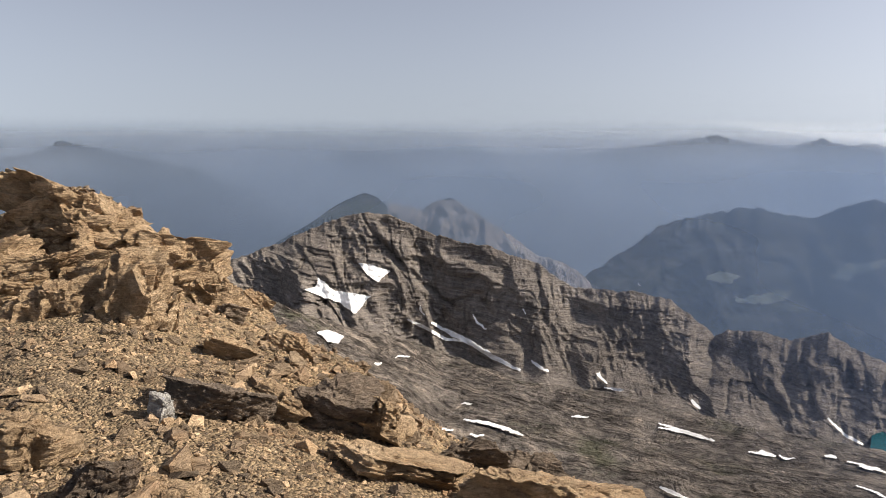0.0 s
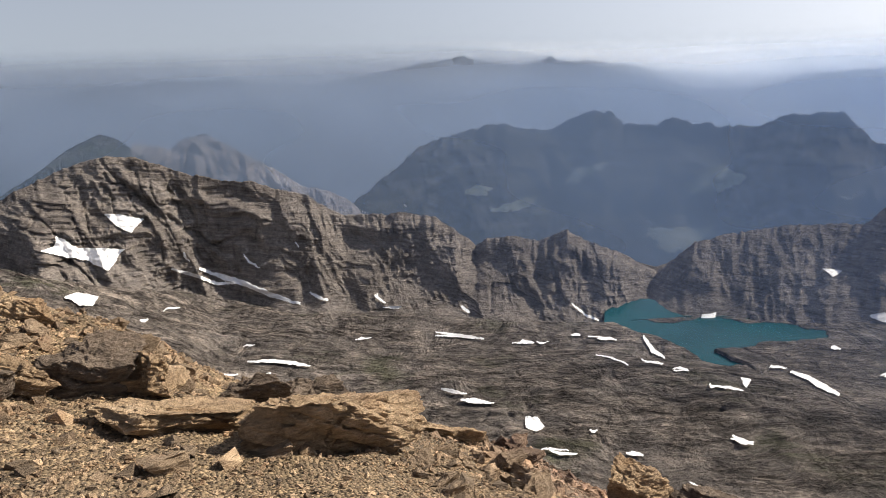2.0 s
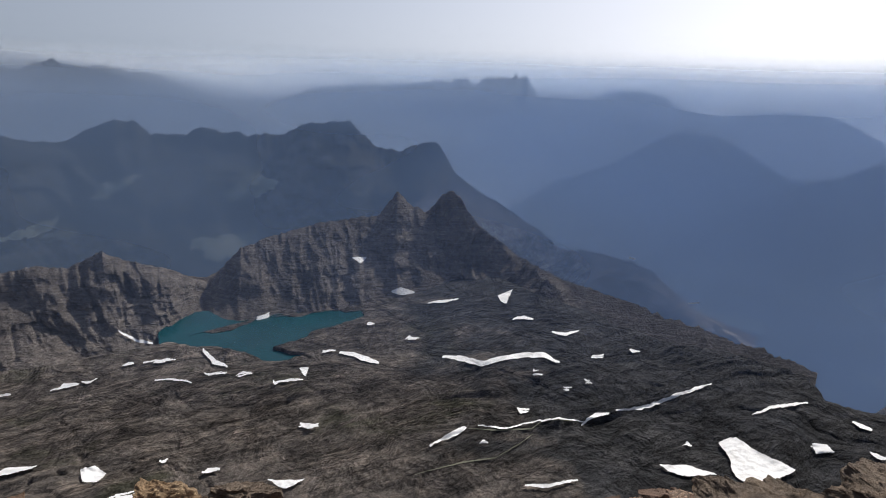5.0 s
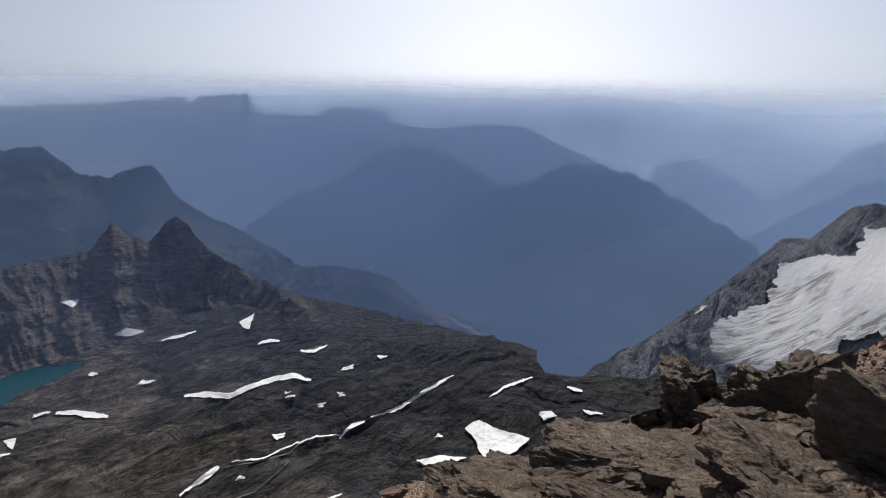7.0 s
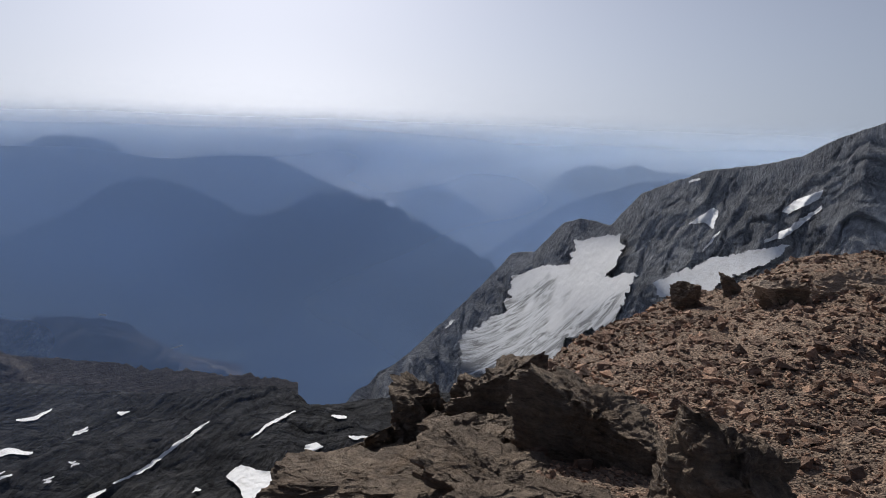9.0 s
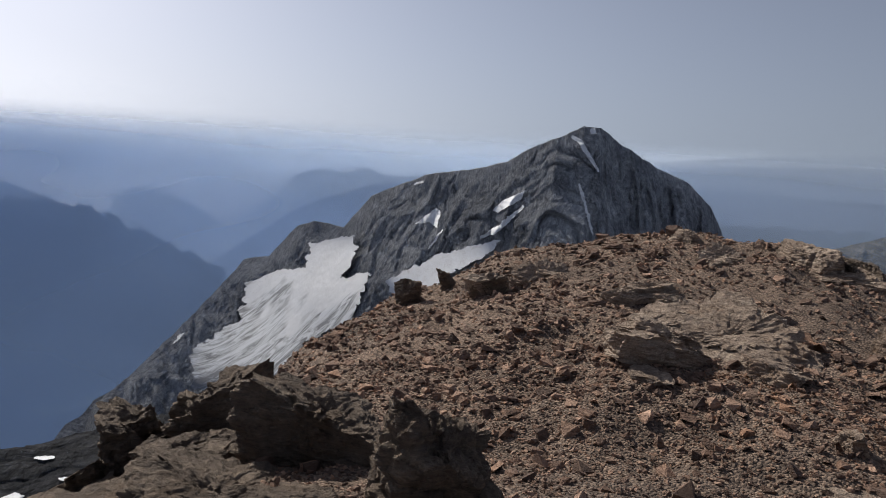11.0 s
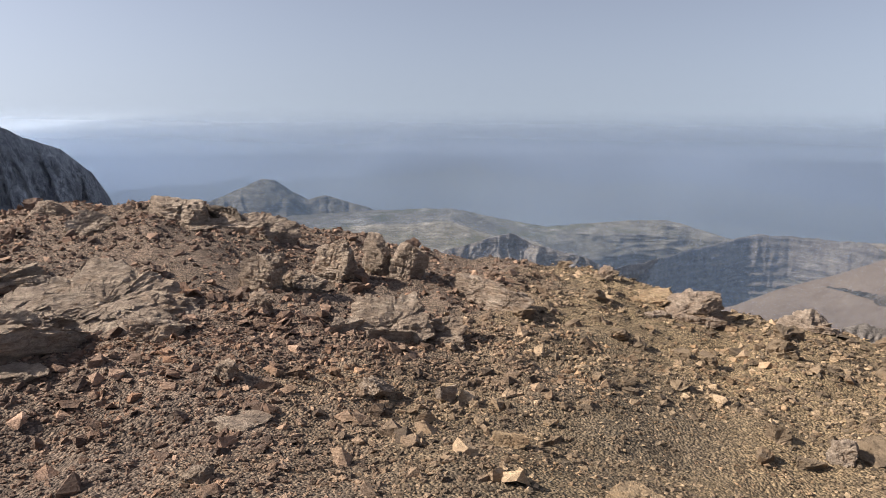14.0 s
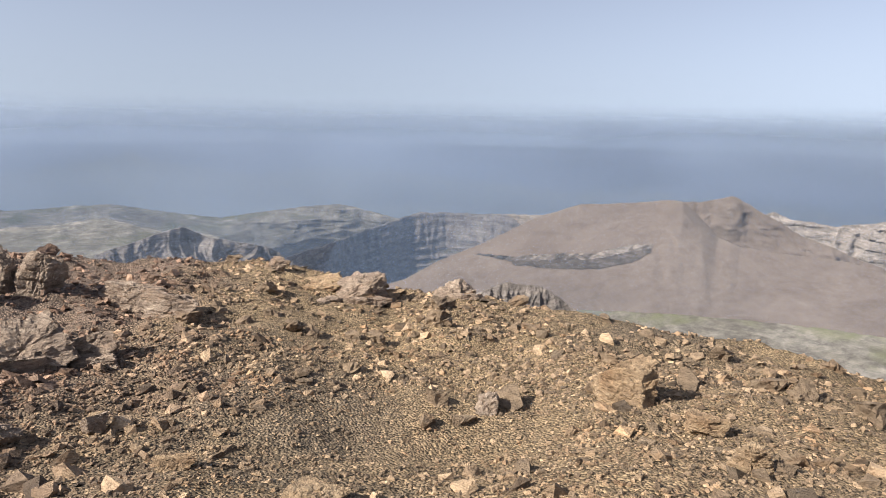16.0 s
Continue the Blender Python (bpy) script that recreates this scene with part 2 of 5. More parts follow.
def snow_material():
    m, nt, b = nodes_of("old_summer_snow")
    p = position(nt)
    dirt = tex_noise(nt, p, 0.05, 8, 0.7, 0.6)
    col = ramp(nt, dirt, [(0.28, (0.6, 0.59, 0.58)), (0.45, (0.8, 0.8, 0.81)), (0.7, (0.87, 0.88, 0.9))])
    nt.links.new(col, b.inputs["Base Color"])
    b.inputs["Roughness"].default_value = 0.7
    bump(nt, b, tex_noise(nt, p, 0.15, 6, 0.6), 0.6, 1.5)
    return m


SNOW = snow_material()


def ice_material():
    """Glacier: clean firn above, curved dirty crevasses on the lower tongues."""
    m, nt, b = nodes_of("crevassed_glacier_ice")
    p = position(nt, 1, 1, 0.6, (0, 0, 25))
    flow = tex_noise(nt, bedding(nt, (0, 0, 35), (1.0, 0.1, 0.25)), 0.06, 5, 0.7, 1.1)
    cracks = ramp(nt, flow, [(0.42, (0.2, 0.2, 0.21)), (0.49, (0.48, 0.49, 0.5)), (0.57, (0.74, 0.75, 0.77))])
    sep = nt.nodes.new("ShaderNodeSeparateXYZ")
    nt.links.new(position(nt), sep.inputs[0])
    low = maths(nt, "ADD", maths(nt, "MULTIPLY", sep.outputs[2], -0.004), maths(nt, "MULTIPLY", tex_noise(nt, p, 0.009, 2, 0.5), 2.4))
    where = ramp(nt, maths(nt, "MULTIPLY", low, 0.2), [(0.57, (0, 0, 0)), (0.62, (0.95, 0.95, 0.95))])
    col = mix(nt, where, ramp(nt, tex_noise(nt, p, 0.02, 7, 0.65), [(0.25, (0.72, 0.72, 0.73)), (0.6, (0.82, 0.82, 0.83))]), cracks)
    nt.links.new(col, b.inputs["Base Color"])
    b.inputs["Roughness"].default_value = 0.6
    bump(nt, b, mix(nt, where, tex_noise(nt, p, 0.06, 5, 0.6), flow), 0.5, 3.0)
    return m


ICE = ice_material()


def water_material():
    m, nt, b = nodes_of("turquoise_lake_water")
    p = position(nt)
    b.inputs["Roughness"].default_value, b.inputs["IOR"].default_value = 0.22, 1.33
    nt.links.new(ramp(nt, tex_noise(nt, p, 0.006, 3, 0.5), [(0.3, (0.001, 0.04, 0.052)), (0.7, (0.002, 0.055, 0.068))]), b.inputs["Base Color"])
    bump(nt, b, tex_noise(nt, p, 0.3, 4, 0.6), 0.3, 0.5)
    return m


WATER = water_material()


def drifts(nt):
    """Where the rock of the summit turns from ochre to a greyer red-brown: its south-eastern part."""
    g = nt.nodes.new("ShaderNodeNewGeometry")
    sep = nt.nodes.new("ShaderNodeSeparateXYZ")
    nt.links.new(g.outputs["Position"], sep.inputs[0])
    a = maths(nt, "ADD", maths(nt, "MULTIPLY", sep.outputs[0], 0.32), maths(nt, "MULTIPLY", sep.outputs[1], -0.07))
    a = maths(nt, "ADD", a, maths(nt, "MULTIPLY", maths(nt, "SUBTRACT", tex_noise(nt, g.outputs["Position"], 0.5, 4, 0.6), 0.5), 2.2))
    return ramp(nt, a, [(0.15, (0, 0, 0)), (0.95, (0.92, 0.92, 0.92))])


def scree_ground():
    """Ochre gravel of the summit, with greyer and redder drifts."""
    m, nt, b = nodes_of("ochre_summit_gravel")
    p = position(nt)
    v = nt.nodes.new("ShaderNodeTexVoronoi")
    v.inputs["Scale"].default_value = 42.0
    nt.links.new(p, v.inputs["Vector"])
    big = tex_noise(nt, p, 0.35, 5, 0.6, 0.3)
    mid = tex_noise(nt, p, 3.0, 6, 0.65)
    col = ramp(nt, big, [(0.3, (0.17, 0.138, 0.105)), (0.48, (0.28, 0.213, 0.141)), (0.68, (0.34, 0.257, 0.163))])
    col = mix(nt, drifts(nt), col, ramp(nt, big, [(0.3, (0.15, 0.121, 0.105)), (0.5, (0.24, 0.183, 0.15)), (0.7, (0.3, 0.226, 0.184))]))
    hue = nt.nodes.new("ShaderNodeSeparateColor")
    nt.links.new(v.outputs["Color"], hue.inputs[0])
    col = mix(nt, 0.85, col, ramp(nt, hue.outputs[0], [(0.0, (0.35, 0.35, 0.36)), (0.5, (0.95, 0.93, 0.9)), (1.0, (1.65, 1.58, 1.45))]), "MULTIPLY")
    col = mix(nt, 0.6, col, ramp(nt, mid, [(0.3, (0.6, 0.58, 0.56)), (0.7, (1.25, 1.22, 1.2))]), "MULTIPLY")
    nt.links.new(col, b.inputs["Base Color"])
    b.inputs["Roughness"].default_value, b.inputs["Specular IOR Level"].default_value = 0.95, 0.12
    h = maths(nt, "ADD", maths(nt, "MULTIPLY", v.outputs["Distance"], -0.7), maths(nt, "MULTIPLY", tex_noise(nt, p, 14.0, 6, 0.7), 0.9))
    bump(nt, b, h, 1.0, 0.045)
    return m


GRAVEL = scree_ground()


def stone_material(name, dark, mid, pale, island=True, rust=(0.3, 0.15, 0.06), rusty=0.35):
    """Broken summit rock: bedding lines, lichen and rust stains; loose stones differ from one to the next."""
    m, nt, b = nodes_of(name)
    p = position(nt)
    q = position(nt, 1.0, 1.0, 5.0, (14, -10, 0))
    a = tex_noise(nt, p, 2.6, 7, 0.65, 0.4)
    beds = tex_noise(nt, q, 5.0, 6, 0.7, 0.5)
    col = ramp(nt, maths(nt, "ADD", maths(nt, "MULTIPLY", a, 0.55), maths(nt, "MULTIPLY", beds, 0.45)), [(0.33, dark), (0.5, mid), (0.68, pale)])
    stain = ramp(nt, tex_noise(nt, p, 1.3, 5, 0.7, 0.8), [(0.52, (0, 0, 0)), (0.66, (1, 1, 1))])
    col = mix(nt, maths(nt, "MULTIPLY", stain, rusty), col, rust)
    if island:
        g = nt.nodes.new("ShaderNodeNewGeometry")
        col = mix(nt, 0.9, col, ramp(nt, g.outputs["Random Per Island"], [(0.0, (0.36, 0.36, 0.37)), (0.35, (0.72, 0.69, 0.65)), (0.7, (1.12, 1.04, 0.94)), (1.0, (1.9, 1.78, 1.6))]), "MULTIPLY")
    if island:
        col = mix(nt, drifts(nt), col, mix(nt, 1.0, col, (0.82, 0.74, 0.83), "MULTIPLY"))
    height = maths(nt, "ADD", tex_noise(nt, p, 18.0, 7, 0.7), maths(nt, "MULTIPLY", beds, 2.0))
    if not island:                              # fine leaves of the bedding, open in places, and broken grain
        leaf = tex_noise(nt, position(nt, 1.0, 1.0, 4.0, (16, -12, 0)), 9.0, 8, 0.75, 0.8)
        grain = tex_noise(nt, p, 30.0, 6, 0.75)
        col = mix(nt, 0.85, col, ramp(nt, leaf, [(0.33, (0.4, 0.38, 0.37)), (0.44, (0.9, 0.89, 0.88)), (0.66, (1.3, 1.27, 1.22))]), "MULTIPLY")
        col = mix(nt, 0.5, col, ramp(nt, grain, [(0.3, (0.5, 0.5, 0.5)), (0.7, (1.4, 1.4, 1.4))]), "MULTIPLY")
        height = maths(nt, "ADD", height, maths(nt, "ADD", maths(nt, "MULTIPLY", leaf, 2.2), grain))
    nt.links.new(col, b.inputs["Base Color"])
    b.inputs["Roughness"].default_value, b.inputs["Specular IOR Level"].default_value = 0.88, 0.2
    bump(nt, b, height, 1.0, 0.035)
    return m


LOOSE = stone_material("loose_ochre_stones", (0.175, 0.135, 0.104), (0.345, 0.262, 0.186), (0.54, 0.42, 0.295))
OCHRE = stone_material("ochre_bedded_rock", (0.27, 0.187, 0.12), (0.52, 0.375, 0.24), (0.72, 0.55, 0.375), False)
QUARTZ = stone_material("white_veined_rock", (0.3, 0.29, 0.28), (0.6, 0.585, 0.56), (0.85, 0.83, 0.8), False, (0.4, 0.33, 0.25))
ROSE = stone_material("rosy_grey_bedded_rock", (0.19, 0.147, 0.12), (0.46, 0.357, 0.28), (0.72, 0.59, 0.475), False, (0.36, 0.215, 0.125))
BROWN = stone_material("brown_bedded_rock", (0.1, 0.079, 0.065), (0.225, 0.177, 0.139), (0.39, 0.312, 0.24), False, (0.2, 0.128, 0.078))


# ---- mesh helpers ----
def grid_object(name, P, material, wrap=False, keep=None):
    """A sheet through an array of points, rows x columns x 3."""
    n, m = P.shape[:2]
    i = np.arange(n * m).reshape(n, m)
    if wrap:
        i = np.concatenate([i, i[:, :1]], 1)
    q = np.stack([i[:-1, :-1], i[:-1, 1:], i[1:, 1:], i[1:, :-1]], -1).reshape(-1, 4)
    if keep is not None:
        q = q[keep.reshape(-1)]
    return quads_object(name, P.reshape(-1, 3), q, material)


def quads_object(name, V, F, material, parent=None, shade=True):
    me = bpy.data.meshes.new(name)
    V, F = np.asarray(V, np.float32), np.asarray(F, np.int32)
    k = F.shape[1]
    me.vertices.add(len(V))
    me.vertices.foreach_set("co", V.ravel())
    me.loops.add(F.size)
    me.loops.foreach_set("vertex_index", F.ravel())
    me.polygons.add(len(F))
    me.polygons.foreach_set("loop_start", np.arange(0, F.size, k, dtype=np.int32))
    me.update(calc_edges=True)
    me.polygons.foreach_set("use_smooth", np.full(len(F), shade))
    me.materials.append(material)
    ob = new(name, me)
    if parent:
        ob.parent = parent
    return ob


EYE = np.array([0.2, -0.7, 1.55])      # about where the view turns


def spot(az, d, z):
    a = np.radians(az)
    return np.stack(np.broadcast_arrays(EYE[0] + d * np.sin(a), EYE[1] + d * np.cos(a), z), -1)


class Slope:
    """A mountain side: a crest line and a foot line by azimuth and elevation seen from the summit, each at its distance,
    with ribs, gullies, ledges and a jagged crest worked into it."""

    def __init__(self, crest, foot, d_crest, d_foot, n_az, n_v, seed, rib=40.0, rib_size=90.0, ledge=0.0, ledge_size=40.0, jag=0.15, bend=1.0, back=0.35, lean=0.0, steep=None, down=0.0, tall=3.5, behind=0.0, front=0.0, cleft=0.0, cleft_size=150.0, cones=0.0):
        lo, hi = crest[0][0], crest[-1][0]
        self.az = np.linspace(lo, hi, n_az)
        v = np.concatenate([np.linspace(0, 1, n_v), 1 + back * np.linspace(0.04, 1, 14)])
        self.nv = n_v
        A, V = np.meshgrid(self.az, v, indexing="ij")
        dc = along(d_crest, A) if isinstance(d_crest, list) else np.full_like(A, d_crest)
        df = along(d_foot, A) if isinstance(d_foot, list) else np.full_like(A, d_foot)
        rough = fbm(A * 0.9, A * 0, 0.5, seed + 3, 5, 0.55)
        tooth = ridged(A * 1.7, A * 0, 0.3, seed + 8, 3, 0.5)
        el_c = along(crest, A) + jag * (rough * 0.6 + tooth * 0.35 - 0.3) * smooth(0.72, 1.0, V)
        zc = EYE[2] + dc * np.tan(np.radians(el_c))
        zf = EYE[2] + df * np.tan(np.radians(along(foot, A)))
        u = np.clip(V, 0, 1)
        shape = u ** bend if steep is None else np.interp(u, [s[0] for s in steep], [s[1] for s in steep])
        if cones:                               # cones of scree reach up between the buttresses
            talus = value_noise(np.radians(A) * dc / (rib_size * 0.9), 0.5, 0.0, seed + 50) + 0.6 * value_noise(np.radians(A) * dc / (rib_size * 0.37), 0.5, 0.0, seed + 51)
            shape = shape + cones * talus * np.clip(u / 0.5, 0, 1) * (1 - smooth(0.45, 0.8, u))
        z = zf + (zc - zf) * shape
        d = df + (dc - df) * u
        over = np.clip(V - 1, 0, None)
        d = d + over * dc * 0.6
        z = z - over * np.abs(zc - zf) * 1.6 - over * dc * 0.1
        s = np.radians(A) * dc                  # metres along the range
        inside = smooth(0.0, 0.12, V) * (0.25 + 0.75 * (1 - smooth(0.86, 1.0, V)))
        w = fbm(s / rib_size * 0.5, z / rib_size * 0.4, 0.0, seed + 40, 3)
        ribs = ridged(s / rib_size + lean * z / rib_size + 0.6 * w, z / (rib_size * tall), 0.0, seed, 5, 0.55)
        lumps = fbm(s / rib_size / 1.7, z / rib_size / 1.2, 3.3, seed + 5, 5, 0.55)
        fan = value_noise(s / (rib_size * 1.6), 0.5, 0.0, seed + 50)
        scree = 0.12 + 0.88 * smooth(0.22, 0.42, V + 0.12 * w + 0.2 * fan)
        d = d - inside * rib * scree * (0.8 * ribs + 0.6 * lumps)
        z = z + inside * rib * scree * 0.25 * lumps
        if cleft:
            for size, deep in ((1.0, 1.0), (0.37, 0.5)):
                groove = np.abs(value_noise(s / (cleft_size * size) + (0.25 * lean + 0.3) * z / cleft_size + 0.9 * w, z / (cleft_size * size * 1.7), 0.0, seed + 60 + int(size * 10)))
                d = d + inside * scree * cleft * deep * (1 - smooth(0.0, 0.13, groove)) * smooth(-0.4, 0.5, lumps + 0.4)
        if ledge:
            tilt = z + down * s + 10 * fbm(s / 260, z / 200, 0, seed + 11, 3)
            cell = tilt / ledge_size + 0.5 * fbm(s / 400, z / 300, 0, seed + 13, 2)
            step = cell - np.floor(cell)
            d = d + inside * ledge * (smooth(0.25, 0.75, step) - 0.5) * (0.3 + 0.7 * smooth(-0.3, 0.4, w))
        tan_el = (z - EYE[2]) / d               # keep clear of the haze layers
        if behind:
            d = np.maximum(d, behind / (1 - tan_el / 0.58) + 25)
        if front:
            d = np.minimum(d, front / (1 - tan_el / 0.58) - 25)
        z = EYE[2] + d * tan_el
        self.P = spot(A, d, z)
        self.el = np.degrees(np.arctan2(self.P[..., 2] - EYE[2], d))
        self.lo, self.hi = lo, hi

    def build(self, name, material, label, category="mountain"):
        ob = grid_object(name, self.P, material)
        return tagged(ob, label, category, kind="structure")

    def at(self, az, el):
        """The visible place of the slope in that direction."""
        az, el = np.broadcast_arrays(np.asarray(az, float), np.asarray(el, float))
        col = np.clip(np.round((az - self.lo) / (self.hi - self.lo) * (len(self.az) - 1)).astype(int), 0, len(self.az) - 1)
        top = np.maximum.accumulate(self.el[:, :self.nv], 1)
        out = np.zeros(az.shape + (3,))
        for k in np.ndindex(az.shape):
            c = col[k]
            j = min(int(np.searchsorted(top[c], el[k])), self.nv - 1)
            i = max(j - 1, 0)
            f = (el[k] - top[c, i]) / max(top[c, j] - top[c, i], 1e-6)
            f = min(max(f, 0), 1)
            out[k] = self.P[c, i] * (1 - f) + self.P[c, j] * f
        return out


def inside_poly(x, y, poly):
    hit = np.zeros(x.shape, bool)
    for (x0, y0), (x1, y1) in zip(poly, poly[1:] + poly[:1]):
        cross = (y0 > y) != (y1 > y)
        hit ^= cross & (x < (x1 - x0) * (y - y0) / (y1 - y0 + 1e-12) + x0)
    return hit


def drape(name, slope, poly, material, label, step=0.06, lift=1.2, ragged=0.12, seed=0, group="snow patches", kind="", category="snow", fill=4, soft=3):
    """A sheet of snow lying on a slope, with its outline by azimuth and elevation."""
    xs, ys = [p[0] for p in poly], [p[1] for p in poly]
    pad = ragged * 1.5
    X, Y = np.meshgrid(np.arange(min(xs) - pad, max(xs) + pad + step, step), np.arange(min(ys) - pad, max(ys) + pad + step, step * 0.7), indexing="ij")
    wx = X + ragged * fbm(X * 2.2, Y * 2.2, 0, seed, 3)
    wy = Y + ragged * 0.6 * fbm(X * 2.2, Y * 2.2, 5.5, seed + 9, 3)
    hit = inside_poly(wx, wy, poly)
    keep = hit[:-1, :-1] | hit[1:, 1:]
    if not keep.any():
        return None
    P = slope.at(X, Y)
    away = np.linalg.norm(P - EYE, axis=-1)
    for _ in range(fill):                       # the snow fills hollows
        e = np.pad(away, 1, mode="edge")
        away = np.minimum(away, (e[:-2, 1:-1] + e[2:, 1:-1] + e[1:-1, :-2] + e[1:-1, 2:]) / 4)
    for _ in range(soft):
        e = np.pad(away, 1, mode="edge")
        away = (e[:-2, 1:-1] + e[2:, 1:-1] + e[1:-1, :-2] + e[1:-1, 2:]) / 4
    way = spot(X, 1.0, EYE[2] + np.tan(np.radians(Y))) - EYE
    way /= np.linalg.norm(way, axis=-1, keepdims=True)
    P = EYE + way * (away - lift)[..., None]
    ob = grid_object(name, P, material, keep=keep)
    used = bmesh.new()
    used.from_mesh(ob.data)
    bmesh.ops.delete(used, geom=[v for v in used.verts if not v.link_faces], context="VERTS")
    used.verts.ensure_lookup_table()
    left, islands = set(used.verts), []
    while left:
        todo, island = [left.pop()], set()
        while todo:
            v = todo.pop()
            island.add(v)
            for e in v.link_edges:
                o = e.other_vert(v)
                if o in left:
                    left.discard(o)
                    todo.append(o)
        islands.append(island)
    islands.sort(key=len)
    bmesh.ops.delete(used, geom=[v for i in islands[:-1] for v in i], context="VERTS")
    used.to_mesh(ob.data)
    used.free()
    return tagged(ob, label, category, group, kind)


def streak(points, width):
    """The outline of a drifted strip of snow along a line."""
    a, b = [], []
    for k, (x, y) in enumerate(points):
        w = width * (0.35 if k in (0, len(points) - 1) else 1.0)
        a.append((x, y + w))
        b.append((x, y - w))
    return a + b[::-1]


# ---- the cirque below, with its lake ----
LAKE_Z = -640.0
BASIN_END = [(-24, -12.0), (-17, -12.7), (-13, -15.0), (-7, -17.200000000000003), (0, -19.200000000000003), (7, -21.5), (17, -22.200000000000003), (27, -23.200000000000003), (34.8, -22.900000000000002), (43.5, -21.6), (51, -21.1), (57, -19.8), (63.8, -17.9), (69.0, -19.7), (74.2, -20.8), (79.5, -22.0), (84.7, -22.2), (91.3, -22.8), (92.9, -24.4), (94, -24.5), (98, -24), (104, -23), (115, -22)]
LAKE_SHORE = [(34.9, -22.3), (39.0, -22.1), (43.7, -21.4), (51.6, -21.1), (52.7, -21.5), (48.5, -22.8), (47.4, -23.3), (44.8, -24.0), (47.4, -25.0), (43.1, -24.9), (40.5, -23.6), (37.9, -23.2)]


BASIN_FAR = [(a, -float(np.interp(a, [-24, -20, -13, -7, 0], [-390, -400, -450, -520, -632])) / math.tan(radians(-e))) for a, e in BASIN_END]


def scrape(floor):
    """The ice-scraped floor of the cirque: swells, curved rock ledges, and a hollow for the lake."""
    P = floor.P
    x, y = P[..., 0], P[..., 1]
    d = np.hypot(x - EYE[0], y - EYE[1])
    far = smooth(430, 800, d)
    swell = fbm(x / 340, y / 340, 0, 71, 4, 0.5)
    z = P[..., 2] + far * 22 * swell
    across = 0.42 * x + 0.91 * y + 70 * fbm(x / 420, y / 420, 0, 73, 3) + 10 * fbm(x / 90, y / 90, 0, 75, 3)
    strike = 0.91 * x - 0.42 * y
    for size, tall, seed in ((64, 8.0, 0), (23, 4.5, 20), (9.5, 2.2, 40)):
        cell = across / size + 0.55 * fbm(strike / 380, across / 120, 0, 176 + seed, 2)
        step = cell - np.floor(cell)
        level = np.floor(cell).astype(np.int64)
        here = smooth(-0.45, 0.5, fbm(strike / 210, across / 130, 2, 276 + seed, 2)) * (0.4 + 0.9 * lattice(level, level * 0, level * 0, 376 + seed))
        z = z + far * tall * here * (smooth(0.0, 0.16, step) * (1 - step) ** 0.8 - 0.35)
    z = z + far * 1.8 * ridged(x / 46, y / 46, 0, 78, 4, 0.55)
    for size, deep, seed in ((230, 5.0, 79), (95, 3.0, 99)):      # joints that cut across the beds
        cleft = np.abs(value_noise((strike + 0.25 * across) / size + 0.35 * fbm(x / 150, y / 150, 0, seed + 3, 3), across / (size * 4), 0, seed))
        z = z - far * deep * (1 - smooth(0.0, 0.06, cleft)) * smooth(-0.5, 0.3, swell + 0.2)
    az = np.degrees(np.arctan2(x - EYE[0], y - EYE[1]))
    near_lake = smooth(5, 25, az) * (1 - smooth(56, 72, az)) * smooth(1150, 1400, d)
    z = z * (1 - near_lake) + near_lake * (LAKE_Z + 2 + (z - LAKE_Z) * 0.14)
    rim = np.array([LAKE_Z / math.tan(radians(-e)) * -1 for a, e in LAKE_SHORE])
    sx = [r * math.sin(radians(a)) for r, (a, e) in zip(rim, LAKE_SHORE)]
    sy = [r * math.cos(radians(a)) for r, (a, e) in zip(rim, LAKE_SHORE)]
    floor.shore = list(zip(sx, sy))
    wob = 14 * fbm(x / 60, y / 60, 0, 80, 3)
    inside = inside_poly(x - EYE[0] + wob, y - EYE[1] + 14 * fbm(x / 60, y / 60, 7, 81, 3), floor.shore)
    z = np.where(inside, LAKE_Z - 14, np.where((az > -5) & (az < 75), np.maximum(z, LAKE_Z + 1.0), z))
    floor.P[..., 2] = z
    floor.el = np.degrees(np.arctan2(z - EYE[2], d))


basin = Slope(BASIN_END, [(-22, -52), (115, -52)], BASIN_FAR, 420, 820, 400, 5, rib=0.0, jag=0.1, back=0.05)
scrape(basin)
basin.build("cirque_floor", PAVEMENT, "grey-brown ice-scraped limestone floor of the cirque", "rock basin")
lake_az = np.linspace(34.9, 53.6, 60)
lake_d = np.linspace(1330, 1730, 40)
LA, LD = np.meshgrid(lake_az, lake_d, indexing="ij")
LP = spot(LA, LD, np.full_like(LA, LAKE_Z))
lake = tagged(grid_object("lake", LP, WATER), "calm turquoise mountain lake in the cirque", "lake", kind="structure")

